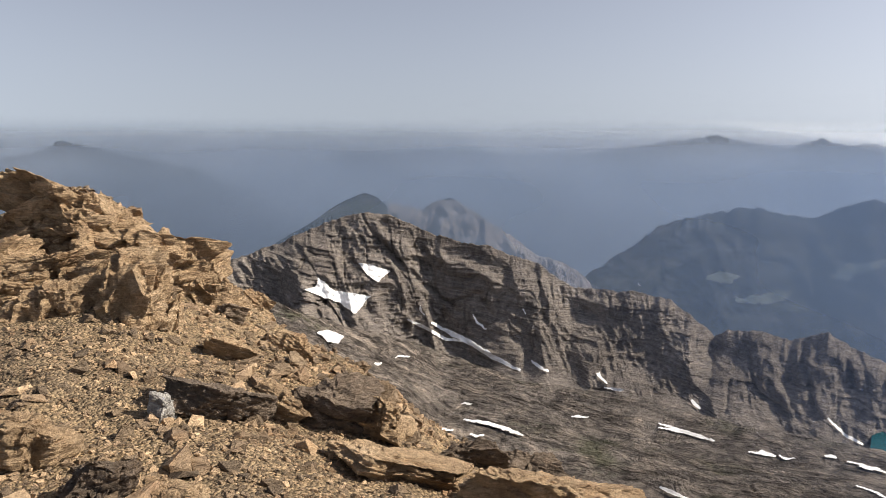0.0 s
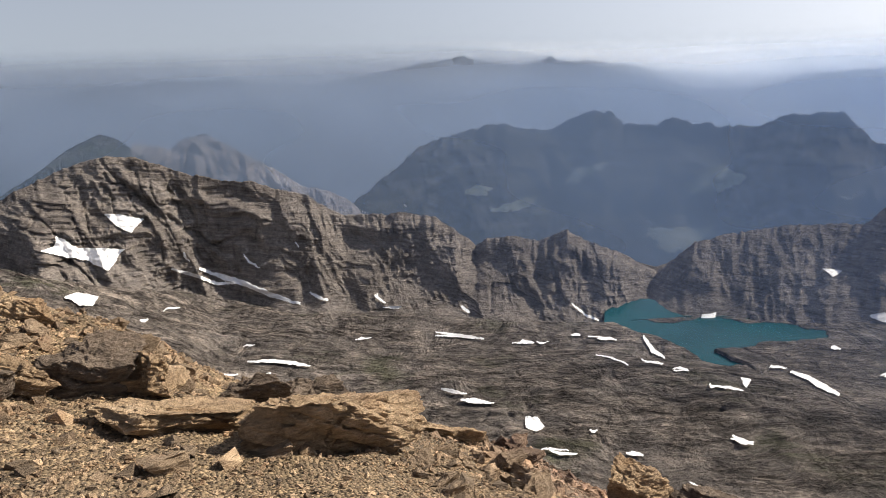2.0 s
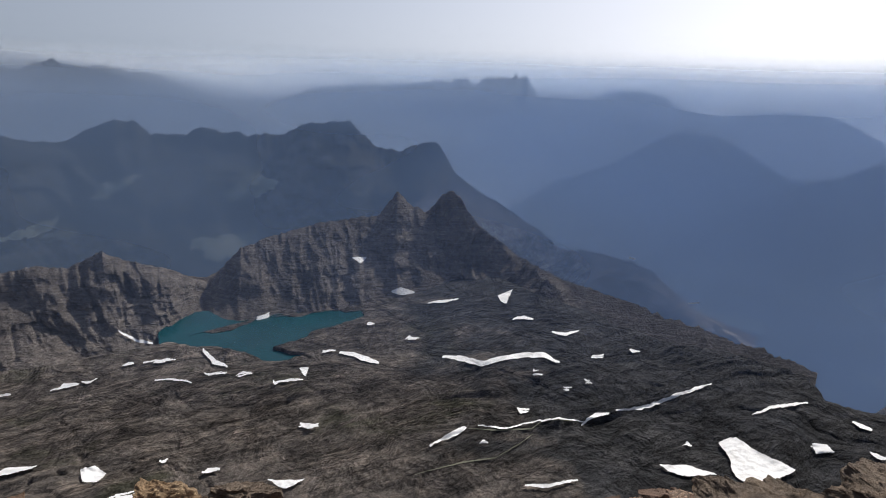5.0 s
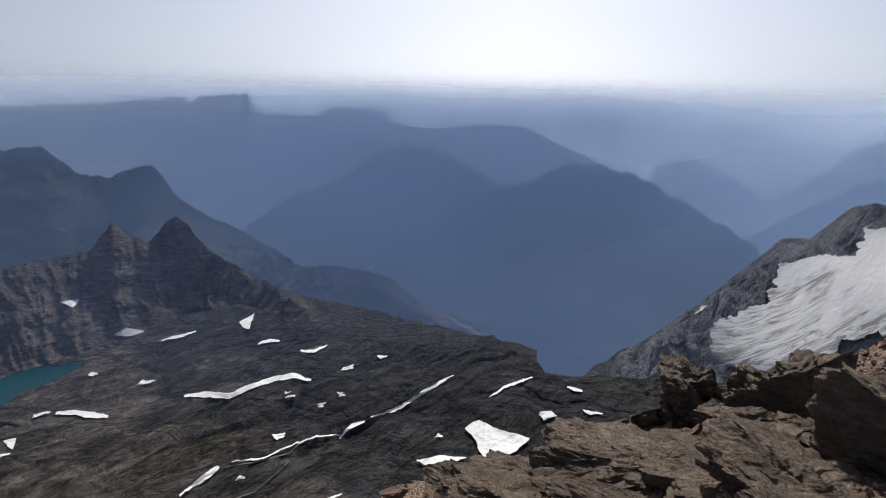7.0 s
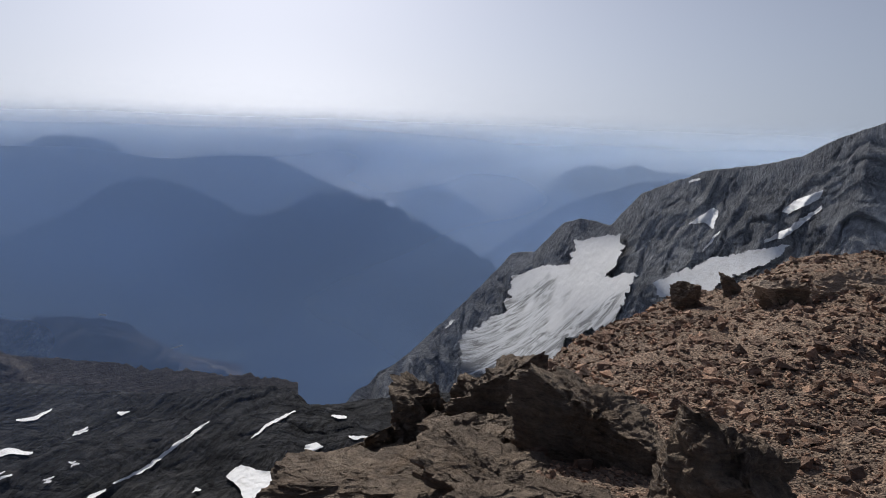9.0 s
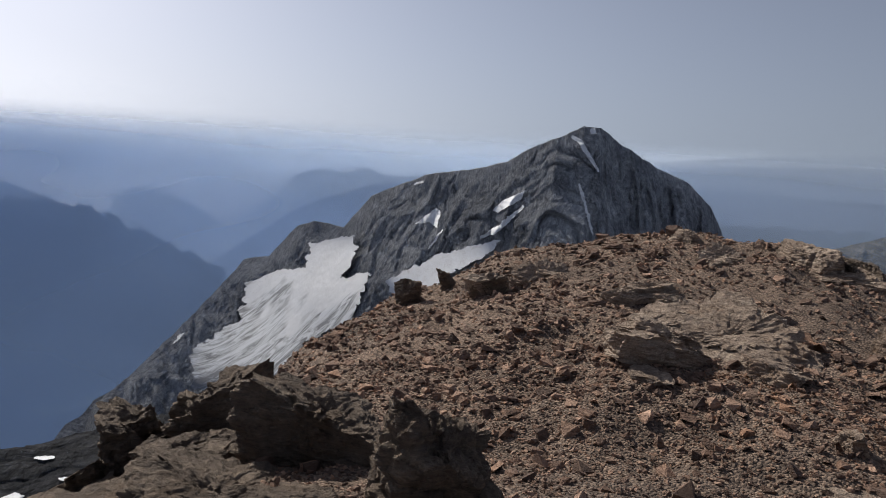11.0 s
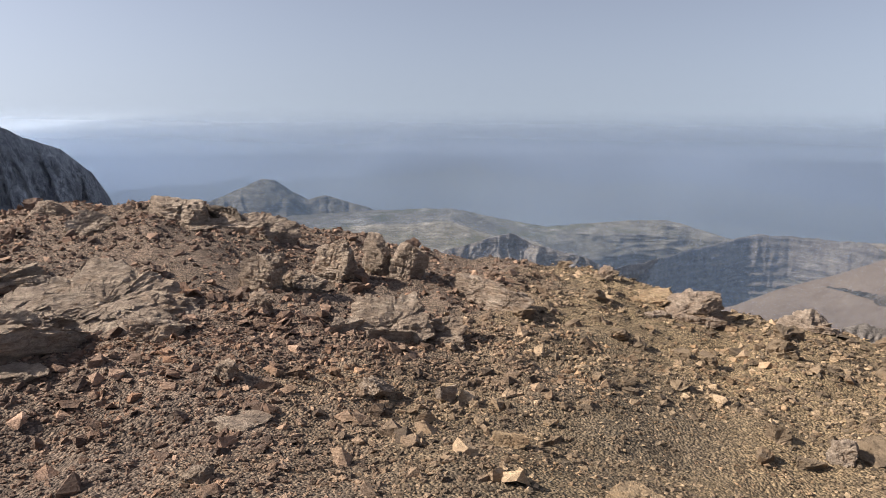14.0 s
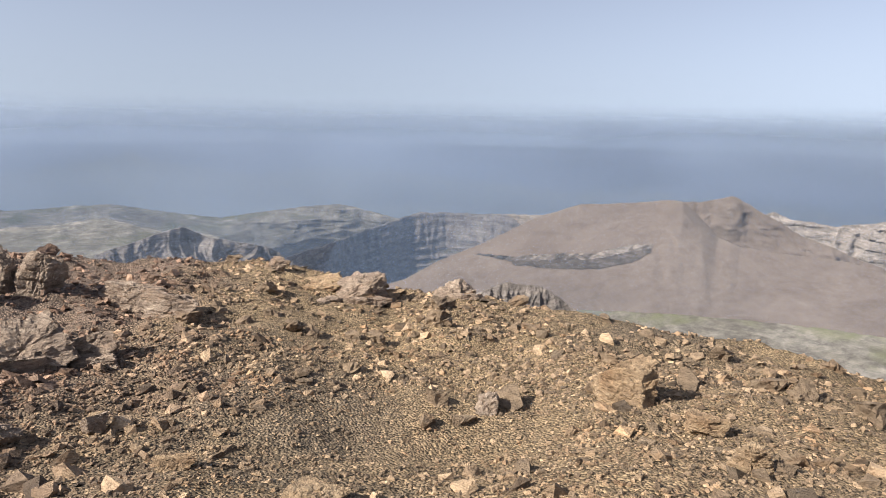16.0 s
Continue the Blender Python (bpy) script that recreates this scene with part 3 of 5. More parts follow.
# ---- mountains round the cirque ----
wall_ridge = Slope([(-24, -12.4), (-20, -11.0), (-17, -10.0), (-14.2, -9.1), (-11.6, -8.0), (-9, -7.2), (-7.1, -6.8), (-5.8, -6.8), (-4.5, -7.1), (-3.1, -7.6), (-1.2, -8.5), (1.6, -9.4), (3.6, -9.6), (6, -10.4), (8.5, -11.2), (10, -12.2), (11.5, -13.0), (14.7, -13.1), (17.5, -13.2), (19.6, -13.6), (22.6, -15.5), (23.2, -16.2), (24.2, -15.5), (26.5, -15.3), (28.9, -15.7), (31.4, -14.8), (33.5, -15.8), (36.1, -16.5), (38.7, -18.1), (40.5, -19.2), (44, -20.8), (48, -24)], [(a, e - 2.2) for a, e in BASIN_END if a < 52],
                   [(-24, 2150), (0, 2000), (35, 1850), (48, 1900)], [(a, d - 50) for a, d in BASIN_FAR if a < 52], 760, 170, 101,
                   rib=30, rib_size=120, ledge=3.2, ledge_size=12, cleft=22, cleft_size=110, jag=0.18, tall=1.0, lean=0.35, steep=[(0, 0), (0.36, 0.15), (0.56, 0.36), (1, 1)], down=0.12, front=3250, cones=0.13)
wall_ridge.build("cirque_wall_ridge", LIMESTONE, "long grey limestone ridge with stacked rock beds and gullies")
pyramid = Slope([(32, -25), (35.3, -22), (37.2, -20.0), (39.2, -18.3), (40.2, -17.1), (42.0, -15.4), (45.5, -14.2), (49.3, -13.4), (53.9, -12.9), (55.7, -10.8), (57.1, -11.9), (57.9, -12.2), (59, -13.2), (60.5, -15), (63, -17.8), (66, -18.6), (70, -20), (74, -22)], [(a, e - 1.6) for a, e in BASIN_END if 30 < a < 80],
                [(32, 1800), (40, 1880), (55, 2050), (74, 2100)], [(a, d - 15) for a, d in BASIN_FAR if 30 < a < 80], 500, 150, 131,
                rib=13, rib_size=60, ledge=1.6, ledge_size=11, cleft=6, cleft_size=45, jag=0.22, bend=0.95, lean=0.5, tall=1.0, front=3250, cones=0.08)
pyramid.build("pyramid_ridge", LIMESTONE, "rugged dark rock ridge rising to a pyramid above the lake")
shoulder = Slope([(56, -14), (58.6, -12.2), (59.6, -11.0), (60.5, -10.5), (61.3, -11.3), (62.1, -12.6), (64.2, -14.4), (66.5, -15.8), (70.7, -17.9), (74.7, -20.1), (78.9, -21.6), (92, -24)], [(56, -21), (75, -23), (92, -26)], [(56, 2110), (92, 1960)], [(56, 1900), (75, 1820), (92, 1740)], 330, 90, 141, rib=34, rib_size=70, jag=0.25, lean=-0.4, front=3250)
pale_spur = Slope([(53, -20), (56.3, -12.9), (58.1, -10.9), (59.4, -10.0), (60.9, -9.9), (63.5, -11.0), (66.6, -12.6), (69.9, -14.9), (74.8, -15.3), (78.3, -16.1), (80.9, -18.2), (83.5, -19.6), (87.2, -21.4)], [(53, -22), (92, -26.5)], [(66, 2330), (92, 2120)], [(66, 2000), (92, 1880)], 300, 90, 145, rib=30, rib_size=60, jag=0.3, lean=-0.8, behind=3250, front=3850)
pale_spur.build("pale_scree_spur", STREAKED, "rock spur streaked with pale pinkish scree")
shoulder.build("falling_spur", LIMESTONE, "pale-streaked rock spur falling to the valley")

back_left = Slope([(-16, -10), (-11.9, -7.8), (-9.0, -5.9), (-6.8, -5.0), (-5.6, -5.5), (-4.6, -6.5), (-2, -9)], [(-16, -12), (-2, -12)], 2700, 2500, 200, 60, 151, rib=40, rib_size=90, jag=0.1, behind=3250, front=3850)
back_left.build("wedge_peak", WOODED, "shaded wedge-shaped peak behind the ridge")
back_right = Slope([(-6, -8), (-4.6, -6.0), (-1.9, -6.5), (-0.7, -5.8), (0.8, -5.5), (2.3, -6.5), (4.3, -7.7), (8.3, -10.3), (10.7, -11.0), (12.5, -12.1), (14, -14)], [(-6, -12), (14, -15)], 2760, 2520, 170, 60, 153, rib=40, rib_size=80, jag=0.12, behind=3250, front=3850)
back_right.build("grey_back_peak", STREAKED, "grey rounded rock peak with pale scree flanks")

dark_range = Slope([(8, -15), (13.4, -11.4), (17.0, -8.7), (18.3, -7.5), (21.5, -6.5), (25.7, -5.6), (27.8, -6.2), (30.0, -6.2), (32.8, -4.9), (34.6, -4.7), (35.9, -5.7), (38.5, -5.9), (39.7, -5.2), (41.1, -5.8), (45.0, -6.0), (48.4, -5.0), (51.6, -4.7), (53.8, -6.9), (56.2, -7.3), (57.9, -6.3), (59.5, -6.8), (60.6, -8.9), (63.6, -10.9), (68.4, -13.8), (71.3, -15.6), (73, -17.5), (76, -20)], [(8, -17), (30, -19), (60, -22), (76, -24)], [(8, 3150), (40, 3200), (60, 2900), (76, 2800)], [(8, 2400), (30, 2340), (60, 2200), (76, 2080)], 460, 100, 161, rib=60, rib_size=420, jag=0.3, tall=0.8, lean=0.5, behind=3250, front=3850)
dark_range.build("shaded_mountain_range", FAR_SIDE, "dark blue-grey mountain range in haze")
valley_floor = Slope([(50, -16), (75, -20.5), (90, -22.5), (108, -22.5), (118, -22)], [(50, -26), (118, -26)], 2400, 1960, 240, 60, 171, rib=30, rib_size=200, jag=0.0, behind=3850, front=4250)
valley_floor.build("valley_floor", SHADED_VALLEY, "deep valley floor painted dark as if shaded, with pale river gravel")
far_left = Slope([(-48, -4), (-40, -2.5), (-33.8, -1.8), (-32.0, -1.6), (-29.8, -0.6), (-27.9, -1.0), (-24.5, -1.9), (-20.8, -2.9), (-18.2, -4.1), (-16.0, -5.1), (-13.8, -6.8), (-11.9, -7.8), (-8, -10)], [(-48, -13), (-8, -13)], 4120, 3100, 240, 70, 173, rib=90, rib_size=420, jag=0.3, tall=0.8, lean=-0.5, behind=3850, front=4250)
far_left.build("hazy_mountain", FAR_SIDE, "hazy blue mountain with pale upper slopes")
far_range = Slope([(-14, -11), (-6, -8.5), (2, -6), (7, -4.2), (10, -3.2), (15.0, -1.3), (18.6, -0.6), (22.0, -0.1), (23.9, -0.4), (27.4, -1.2), (29.5, -0.2), (30.9, -0.8), (35.7, -1.0), (41.2, -3.1), (44.1, -3.1), (50.8, -1.9), (58.3, -1.4), (63.3, -1.0), (66.5, -0.7), (67.6, -2.2), (71.9, -2.4), (73.8, -1.5), (76.2, -1.5), (78.1, -2.5), (81.3, -3.5), (84.5, -4.7), (87.0, -6.4), (92, -10), (97, -14)], [(-14, -14), (60, -15), (97, -18)], [(-14, 4400), (70, 4350), (97, 4100)], [(-14, 3350), (60, 3250), (97, 3000)], 460, 84, 181, rib=120, rib_size=520, jag=0.4, tall=0.8, lean=0.5, behind=4250, front=4650)
far_range.build("far_sawtooth_range", FAR_SIDE, "long hazy sawtooth mountain range")
far_shoulder = Slope([(76, -8), (81.3, -3.5), (83.7, -3.1), (87.4, -2.8), (89.6, -3.0), (92.5, -4.2), (96.0, -5.8), (101, -9), (106, -13)], [(76, -15), (106, -17)], 4560, 3600, 180, 50, 187, rib=90, rib_size=420, jag=0.15, tall=0.8, lean=0.5, behind=4450, front=4650)
far_shoulder.build("far_rounded_shoulder", FAR_SIDE, "pale rounded mountain shoulder deep in haze")
valley_spur = Slope([(78, -14), (86, -9.6), (91.1, -7.3), (93.4, -6.2), (95.9, -5.8), (99.6, -6.7), (101.5, -7.6), (105.0, -9.4), (108.4, -11.2), (114, -15)], [(78, -24), (114, -25)], [(78, 3900), (114, 3700)], 3000, 200, 70, 183, rib=90, rib_size=360, jag=0.5, tall=0.8, lean=-0.4, behind=3850, front=4100)
valley_spur.build("wooded_valley_spur", FAR_SIDE, "blue hazy spur above the valley")
middle_ridge = Slope([(58, -19), (62, -14.5), (66.3, -11.3), (70.3, -9.1), (74.2, -7.5), (77.5, -5.4), (80, -4.4), (81.7, -4.8), (84.7, -6.3), (87.2, -7.5), (90.8, -8.8), (94.1, -10), (98.6, -12.4), (101.2, -14.5), (112, -17)], [(58, -22), (112, -23)], 3980, 2950, 200, 70, 185, rib=90, rib_size=330, jag=0.5, tall=0.8, lean=0.5, behind=4100, front=4250)
middle_ridge.build("valley_side_ridge", FAR_SIDE, "dim blue ridge running down to the valley")
horizon_north = Slope([(-50, -2), (-30, -3), (-16.0, -4.4), (-8.9, -1.8), (-1.7, -1.4), (5.6, -1.6), (10.4, -2.1), (17.3, -0.9), (22.0, -0.2), (30, -1.5)], [(-50, -8), (30, -8)], 4550, 4250, 300, 40, 191, rib=60, rib_size=300, jag=0.1, behind=4650)
horizon_north.build("pale_far_ridge", WOODED, "pale far ridge lost in haze")
far_east = Slope([(96, -9), (104, -9.5), (108.9, -8.3), (112.2, -6.2), (114.8, -3.6), (117.1, -2.8), (118.9, -3.2), (120.8, -2.5), (122.4, -3.2), (124.5, -3.3), (127.4, -2.9), (140, -5), (150, -5)], [(96, -14), (150, -14)], 4350, 4120, 160, 40, 193, rib=90, rib_size=220, jag=0.1, behind=4650)
far_east.build("far_twin_peaks", WOODED, "two small hazy peaks far down the valley")
near_shoulder = Slope([(104, -14), (109, -10.5), (112.2, -8.3), (115.3, -6.2), (117.5, -5.3), (119.2, -4.8), (120.9, -4.2), (123.3, -3.8), (128, -3.6), (140, -6)], [(104, -16), (140, -16)], 4150, 3500, 180, 40, 197, rib=70, rib_size=300, jag=0.15, behind=4250, front=4650)
near_shoulder.build("hazy_valley_shoulder", FAR_SIDE, "blue mountain shoulder under the far peaks")
far_cone = Slope([(96, -10), (100.5, -6.7), (101.4, -5.2), (103.3, -4.9), (106.3, -6.0), (108.9, -7.8), (112, -11)], [(96, -13), (112, -13)], 4200, 4080, 120, 50, 195, rib=60, rib_size=200, jag=0.1, behind=4650)
far_cone.build("hazy_cone_hill", WOODED, "small hazy cone-shaped hill")

# ---- the glacier peak ----
peak = Slope([(93, -29), (96, -26.5), (98.3, -24.4), (99.2, -21.9), (101.8, -19.8), (105.4, -16.6), (108.1, -13.9), (110.9, -10.7), (112.8, -10.5), (115.2, -7.8), (116.6, -7.4), (119.1, -7.8), (121.4, -5.0), (122.4, -4.5), (126.2, -2.9), (130.1, -2.2), (132.9, -1.4), (134.7, -0.2), (137.4, 1.1), (139.1, 2.0), (140.5, 1.9), (142.4, 0.6), (145.2, -1.0), (147.8, -2.0), (149.7, -3.8), (150.8, -5.7), (152, -9), (156, -14)], [(93, -29), (98.3, -30), (106, -30), (120, -27), (140, -22), (156, -16)], [(93, 1620), (103, 1900), (111, 2050), (120, 1800), (130, 1480), (137, 1300), (140, 1290), (148, 1480), (156, 1700)], [(93, 1420), (106, 1480), (120, 1280), (137, 1030), (141, 1020), (156, 1250)], 520, 150, 201,
             rib=14, rib_size=55, ledge=1.2, ledge_size=15, jag=0.1, bend=1.05, lean=0.9, cleft=12, cleft_size=60, down=0.35, tall=2.2, front=3250)
peak.build("glacier_peak", DARK_SLATE, "dark folded rock peak carrying a hanging glacier")

# ---- the south: plateau, canyon and brown hill ----
south_far = Slope([(146, -5.5), (155, -5), (171.8, -4.4), (175.4, -4.1), (180.4, -3.3), (183.2, -4.2), (189.7, -4.7), (196.7, -4.5), (201.6, -4.6), (216.3, -6.2), (219.1, -5.9), (224.6, -5.9), (229.4, -6.5), (245, -6.5), (262, -6)], [(146, -10), (262, -12)], 3780, 3300, 300, 40, 211, rib=60, rib_size=420, jag=0.35, tall=0.6, behind=3850, front=4100)
south_far.build("southern_foothills", WOODED, "low blue foothills under haze")
south_plain = Slope([(146, -2.6), (180, -2.5), (262, -2.4)], [(146, -9), (262, -9)], 4850, 4560, 200, 24, 213, rib=30, rib_size=500, jag=0.12)
south_plain.build("southern_lowland", WOODED, "hazy lowland plain reaching the horizon")
mesa = Slope([(154, -9), (157.7, -6.6), (161.1, -5.2), (162.4, -4.6), (163.4, -4.7), (164.9, -5.7), (166.2, -6.4), (167.6, -6.0), (168.7, -6.4), (171.3, -7.1), (176, -10)], [(154, -11), (176, -12)], 3000, 2600, 160, 50, 215, rib=40, rib_size=120, jag=0.05, behind=3250, front=3850)
mesa.build("table_mountain", PLATEAU, "flat-topped blue table mountain")
plateau = Slope([(152, -8.5), (160, -8), (171.5, -7.4), (178.5, -7.2), (182.5, -8.0), (186.9, -8.6), (192.4, -8.0), (196.7, -7.6), (204, -9.3), (222, -9.5)], [(152, -14), (190, -14.5), (222, -13)], 2800, [(152, 1950), (186, 1950), (195, 2600), (222, 2650)], 300, 80, 217, rib=30, rib_size=260, jag=0.06, tall=0.3)
plateau.build("pasture_plateau", PLATEAU, "dry grey-green pasture plateau")
canyon_wall = Slope([(188, -13.4), (192.8, -11.9), (196.7, -10.7), (201.6, -9.0), (203.6, -8.3), (214.0, -8.3), (226, -8.6)], [(188, -18), (203, -18), (216, -15)], [(188, 2060), (199, 2560), (203, 2690), (206, 2720), (209, 2660), (214, 2520), (226, 2420)], [(188, 1960), (199, 2400), (203, 2530), (206, 2550), (209, 2480), (214, 2340), (226, 2250)], 320, 100, 219, rib=8, rib_size=46, ledge=22, ledge_size=30, jag=0.12, steep=[(0, 0), (0.45, 0.25), (0.8, 0.6), (1, 1)], front=3850)
canyon_wall.build("canyon_wall", LIMESTONE, "pale banded limestone canyon wall half in shade")
dark_cone = Slope([(174, -12.5), (178.0, -10.9), (183.8, -9.2), (185.9, -10.2), (189.0, -10.8), (190.9, -11.3), (195, -14)], [(174, -14.5), (195, -15.5)], 1900, 1840, 220, 60, 221, rib=26, rib_size=70, jag=0.08)
dark_cone.build("small_dark_peak", LIMESTONE, "small dark pointed peak on the plateau")
hill = Slope([(196, -17), (201.6, -14.6), (205.6, -12.4), (209.6, -10.8), (214.0, -8.5), (217.8, -7.2), (222.0, -6.9), (224.8, -6.5), (225.9, -6.6), (227.8, -8.2), (228.8, -9.2), (230.6, -9.9), (233.4, -10.1), (237.9, -10.2), (240.5, -10.6), (250, -14), (262, -15.5)], [(196, -19.5), (212, -18.6), (226, -18.2), (262, -18)], [(196, 1950), (224, 1800), (230, 1680), (262, 1600)], [(196, 1650), (228, 1250), (262, 1150)], 340, 110, 223, rib=22, rib_size=150, ledge=0, jag=0.06, bend=0.95, lean=-0.5, tall=1.6)
hill_top = Slope([(221, -9.5), (224, -7.6), (225.9, -6.6), (227.2, -6.5), (229.5, -5.8), (231, -6.5), (232.3, -7.2), (234.8, -8.5), (237.9, -9.6), (240.5, -10.4), (250, -13)], [(221, -13), (250, -15)], 1960, 1800, 240, 80, 224, rib=22, rib_size=90, jag=0.12, lean=0.4, tall=1.4)
hill_top.build("brown_hill_top", SHALE, "brown pointed hilltop behind the smooth shale hill")
hill.build("brown_shale_hill", SHALE, "smooth brown shale hill with a grey cliff band")
right_back = Slope([(230, -8.2), (232.7, -6.9), (233.9, -7.4), (237.0, -7.6), (240, -7.0), (262, -7)], [(228, -13), (262, -13)], 2350, 2200, 200, 80, 225, rib=20, rib_size=60, ledge=12, ledge_size=30, jag=0.1)
right_back.build("pale_cliff_plateau", LIMESTONE, "pale banded cliffs behind the brown hill")
hollow = Slope([(196, -18.9), (212, -17.6), (219, -16.2), (226, -15.8), (236, -15.4), (262, -14.6)], [(196, -40), (262, -40)], [(196, 1450), (228, 1180), (262, 1100)], 500, 260, 90, 227, rib=0, rib_size=80, ledge=22, ledge_size=14, jag=0.1)
hollow.build("pale_rock_hollow", TURF, "pale limestone hollow with green turf strips")
knob = Slope([(206, -19), (208.3, -15.4), (211.5, -14.1), (214.6, -14.3), (217.8, -16.2), (221, -19)], [(206, -24), (221, -24)], 760, 690, 200, 70, 229, rib=9, rib_size=16, jag=0.15)
knob.build("grey_rock_knob", LIMESTONE, "grey rounded rock knob below the summit")

drape("cliff_band", hill, [(208.6, -11.8), (212.0, -12.0), (214.7, -11.7), (219.2, -11.3), (222.2, -10.4), (223.8, -10.3), (223.8, -10.6), (222.2, -10.9), (219.2, -11.8), (214.7, -12.2), (211.7, -12.3)], PAVEMENT, "pale grey rock step above the cliff band", 0.08, 3.5, 0.12, 9, "", "structure", "cliff", fill=0)
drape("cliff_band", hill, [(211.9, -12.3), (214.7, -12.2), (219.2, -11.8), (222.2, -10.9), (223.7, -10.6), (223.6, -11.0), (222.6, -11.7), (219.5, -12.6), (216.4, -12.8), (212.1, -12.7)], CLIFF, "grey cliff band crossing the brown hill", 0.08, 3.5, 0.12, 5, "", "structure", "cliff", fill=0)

for k, outline in enumerate([[(31.0, -10.6), (31.9, -9.8), (34.5, -9.2), (33.5, -10.2), (31.6, -10.8)], [(24.6, -13.1), (27.2, -12.3), (28.6, -11.9), (27.5, -13.1), (25.8, -13.4)], [(22.2, -11.5), (23.4, -11.1), (24.7, -11.3), (24.0, -11.9)], [(37.9, -14.5), (42.4, -14.2), (43.6, -13.9), (42.1, -15.9), (39.8, -16.4)], [(41.0, -10.5), (44.0, -9.1), (45.5, -10.1), (43.4, -11.3), (41.5, -11.5)], [(51.9, -11.3), (53.4, -10.5), (52.9, -11.2)]]):
    drape("meadow", dark_range, outline, MEADOW, "pale dry meadow on the dark mountain side", 0.12, 6.0, 0.4, 20 + k, "", "structure", "meadow", fill=0)
for k, outline in enumerate([[(81.2, -18.6), (84.0, -18.9), (87.4, -19.2), (87.8, -19.7), (85.1, -20.2), (82.5, -19.8)], [(94.7, -21.3), (97.5, -21.6), (99.6, -20.6), (99.1, -21.7), (95.6, -22.2)]]):
    drape("gravel_bar", valley_spur, outline, MEADOW, "pale river gravel on the valley floor", 0.08, 8.0, 0.2, 30 + k, "", "structure", "gravel", fill=0)

for k, line in enumerate([[(62.8, -30.9), (65.7, -30.9), (68.9, -30.5), (70.2, -29.6), (73.4, -29.4)], [(69.0, -30.5), (69.1, -30.9), (67.9, -31.8), (65.6, -33.1), (62.6, -33.6), (57.6, -34.7)]]):
    drape("stream_bed", basin, streak(line, 0.045), MEADOW, "thin pale stream bed winding over the cirque floor", 0.04, 3.5, 0.03, 40 + k, "", "structure", "stream", fill=0)

# ---- snow ----
OLD_SNOW = "white patch of old snow on the cirque rock"
drape("glacier", peak, [(119.7, -8.5), (117.6, -9.1), (116.2, -9.4), (115.8, -11.4), (112.9, -11.9), (111.0, -12.9), (110.5, -15.8), (106.8, -18.0), (106.6, -21.2), (114.1, -21.4), (116.0, -17.7), (119.9, -16.1), (121.7, -11.6), (119.0, -12.3), (120.2, -10.2)], ICE, "grey-white crevassed hanging glacier on the dark peak", 0.1, 30.0, 0.3, 1, "", "structure", "glacier", fill=30, soft=500)
drape("glacier_snowfield", peak, [(132.8, -8.2), (127.6, -9.8), (123.0, -12.3), (123.9, -13.5), (127.4, -12.8), (128.8, -11.2), (131.5, -9.8)], SNOW, "bright snowfield below the dark peak", 0.1, 24.0, 0.25, 2, fill=30, soft=400)
drape("snow_patch", wall_ridge, [(-7.4, -11.1), (-6.2, -11.3), (-4.7, -11.9), (-5.8, -12.8), (-6.7, -12.1)], SNOW, OLD_SNOW, 0.05, 9.0, 0.1, 10)
drape("snow_patch", wall_ridge, [(-12.2, -13.2), (-11.2, -13.0), (-11.0, -12.3), (-9.7, -13.4), (-6.5, -14.0), (-7.8, -15.5), (-9.3, -14.4), (-10.5, -14.0)], SNOW, OLD_SNOW, 0.05, 9.0, 0.1, 11)
drape("snow_patch", basin, [(-11.2, -16.9), (-10.3, -16.7), (-8.9, -17.4), (-9.4, -17.9), (-10.3, -17.7)], SNOW, OLD_SNOW, 0.05, 10.0, 0.1, 12)
drape("snow_patch", wall_ridge, streak([(-3.2, -16.1), (-2.0, -16.6), (0.3, -17.8), (2.6, -18.0)], 0.12), SNOW, OLD_SNOW, 0.05, 9.0, 0.1, 13)
drape("snow_patch", wall_ridge, streak([(-1.0, -16.4), (0.8, -17.3), (2.4, -18.0), (4.4, -19.2), (7.0, -20.3)], 0.22), SNOW, OLD_SNOW, 0.05, 9.0, 0.1, 14)
drape("snow_patch", wall_ridge, streak([(-2.0, -14.1), (-2.1, -15.1), (-1.7, -15.7)], 0.12), SNOW, OLD_SNOW, 0.05, 9.0, 0.1, 15)
drape("snow_patch", wall_ridge, streak([(2.6, -15.6), (3.1, -16.3), (3.9, -16.9)], 0.1), SNOW, OLD_SNOW, 0.05, 9.0, 0.1, 16)
drape("snow_patch", wall_ridge, streak([(8.0, -19.4), (8.8, -19.9), (9.6, -20.3)], 0.13), SNOW, OLD_SNOW, 0.05, 9.0, 0.1, 17)
drape("snow_patch", basin, streak([(-2.0, -24.9), (-0.7, -25.2), (0.9, -25.4)], 0.12), SNOW, OLD_SNOW, 0.05, 10.0, 0.1, 18)
drape("snow_patch", basin, streak([(1.9, -24.5), (4.5, -24.8), (6.3, -25.3), (7.4, -25.6)], 0.13), SNOW, OLD_SNOW, 0.05, 10.0, 0.1, 19)
drape("snow_patch", wall_ridge, streak([(13.8, -20.1), (14.3, -20.5), (14.8, -20.9)], 0.12), SNOW, OLD_SNOW, 0.05, 9.0, 0.1, 20)
drape("snow_patch", wall_ridge, streak([(14.6, -21.3), (16.0, -21.4)], 0.1), SNOW, OLD_SNOW, 0.05, 9.0, 0.1, 21)
drape("snow_patch", basin, streak([(19.3, -23.9), (21.6, -24.0), (23.9, -24.3)], 0.1), SNOW, OLD_SNOW, 0.05, 10.0, 0.1, 22)
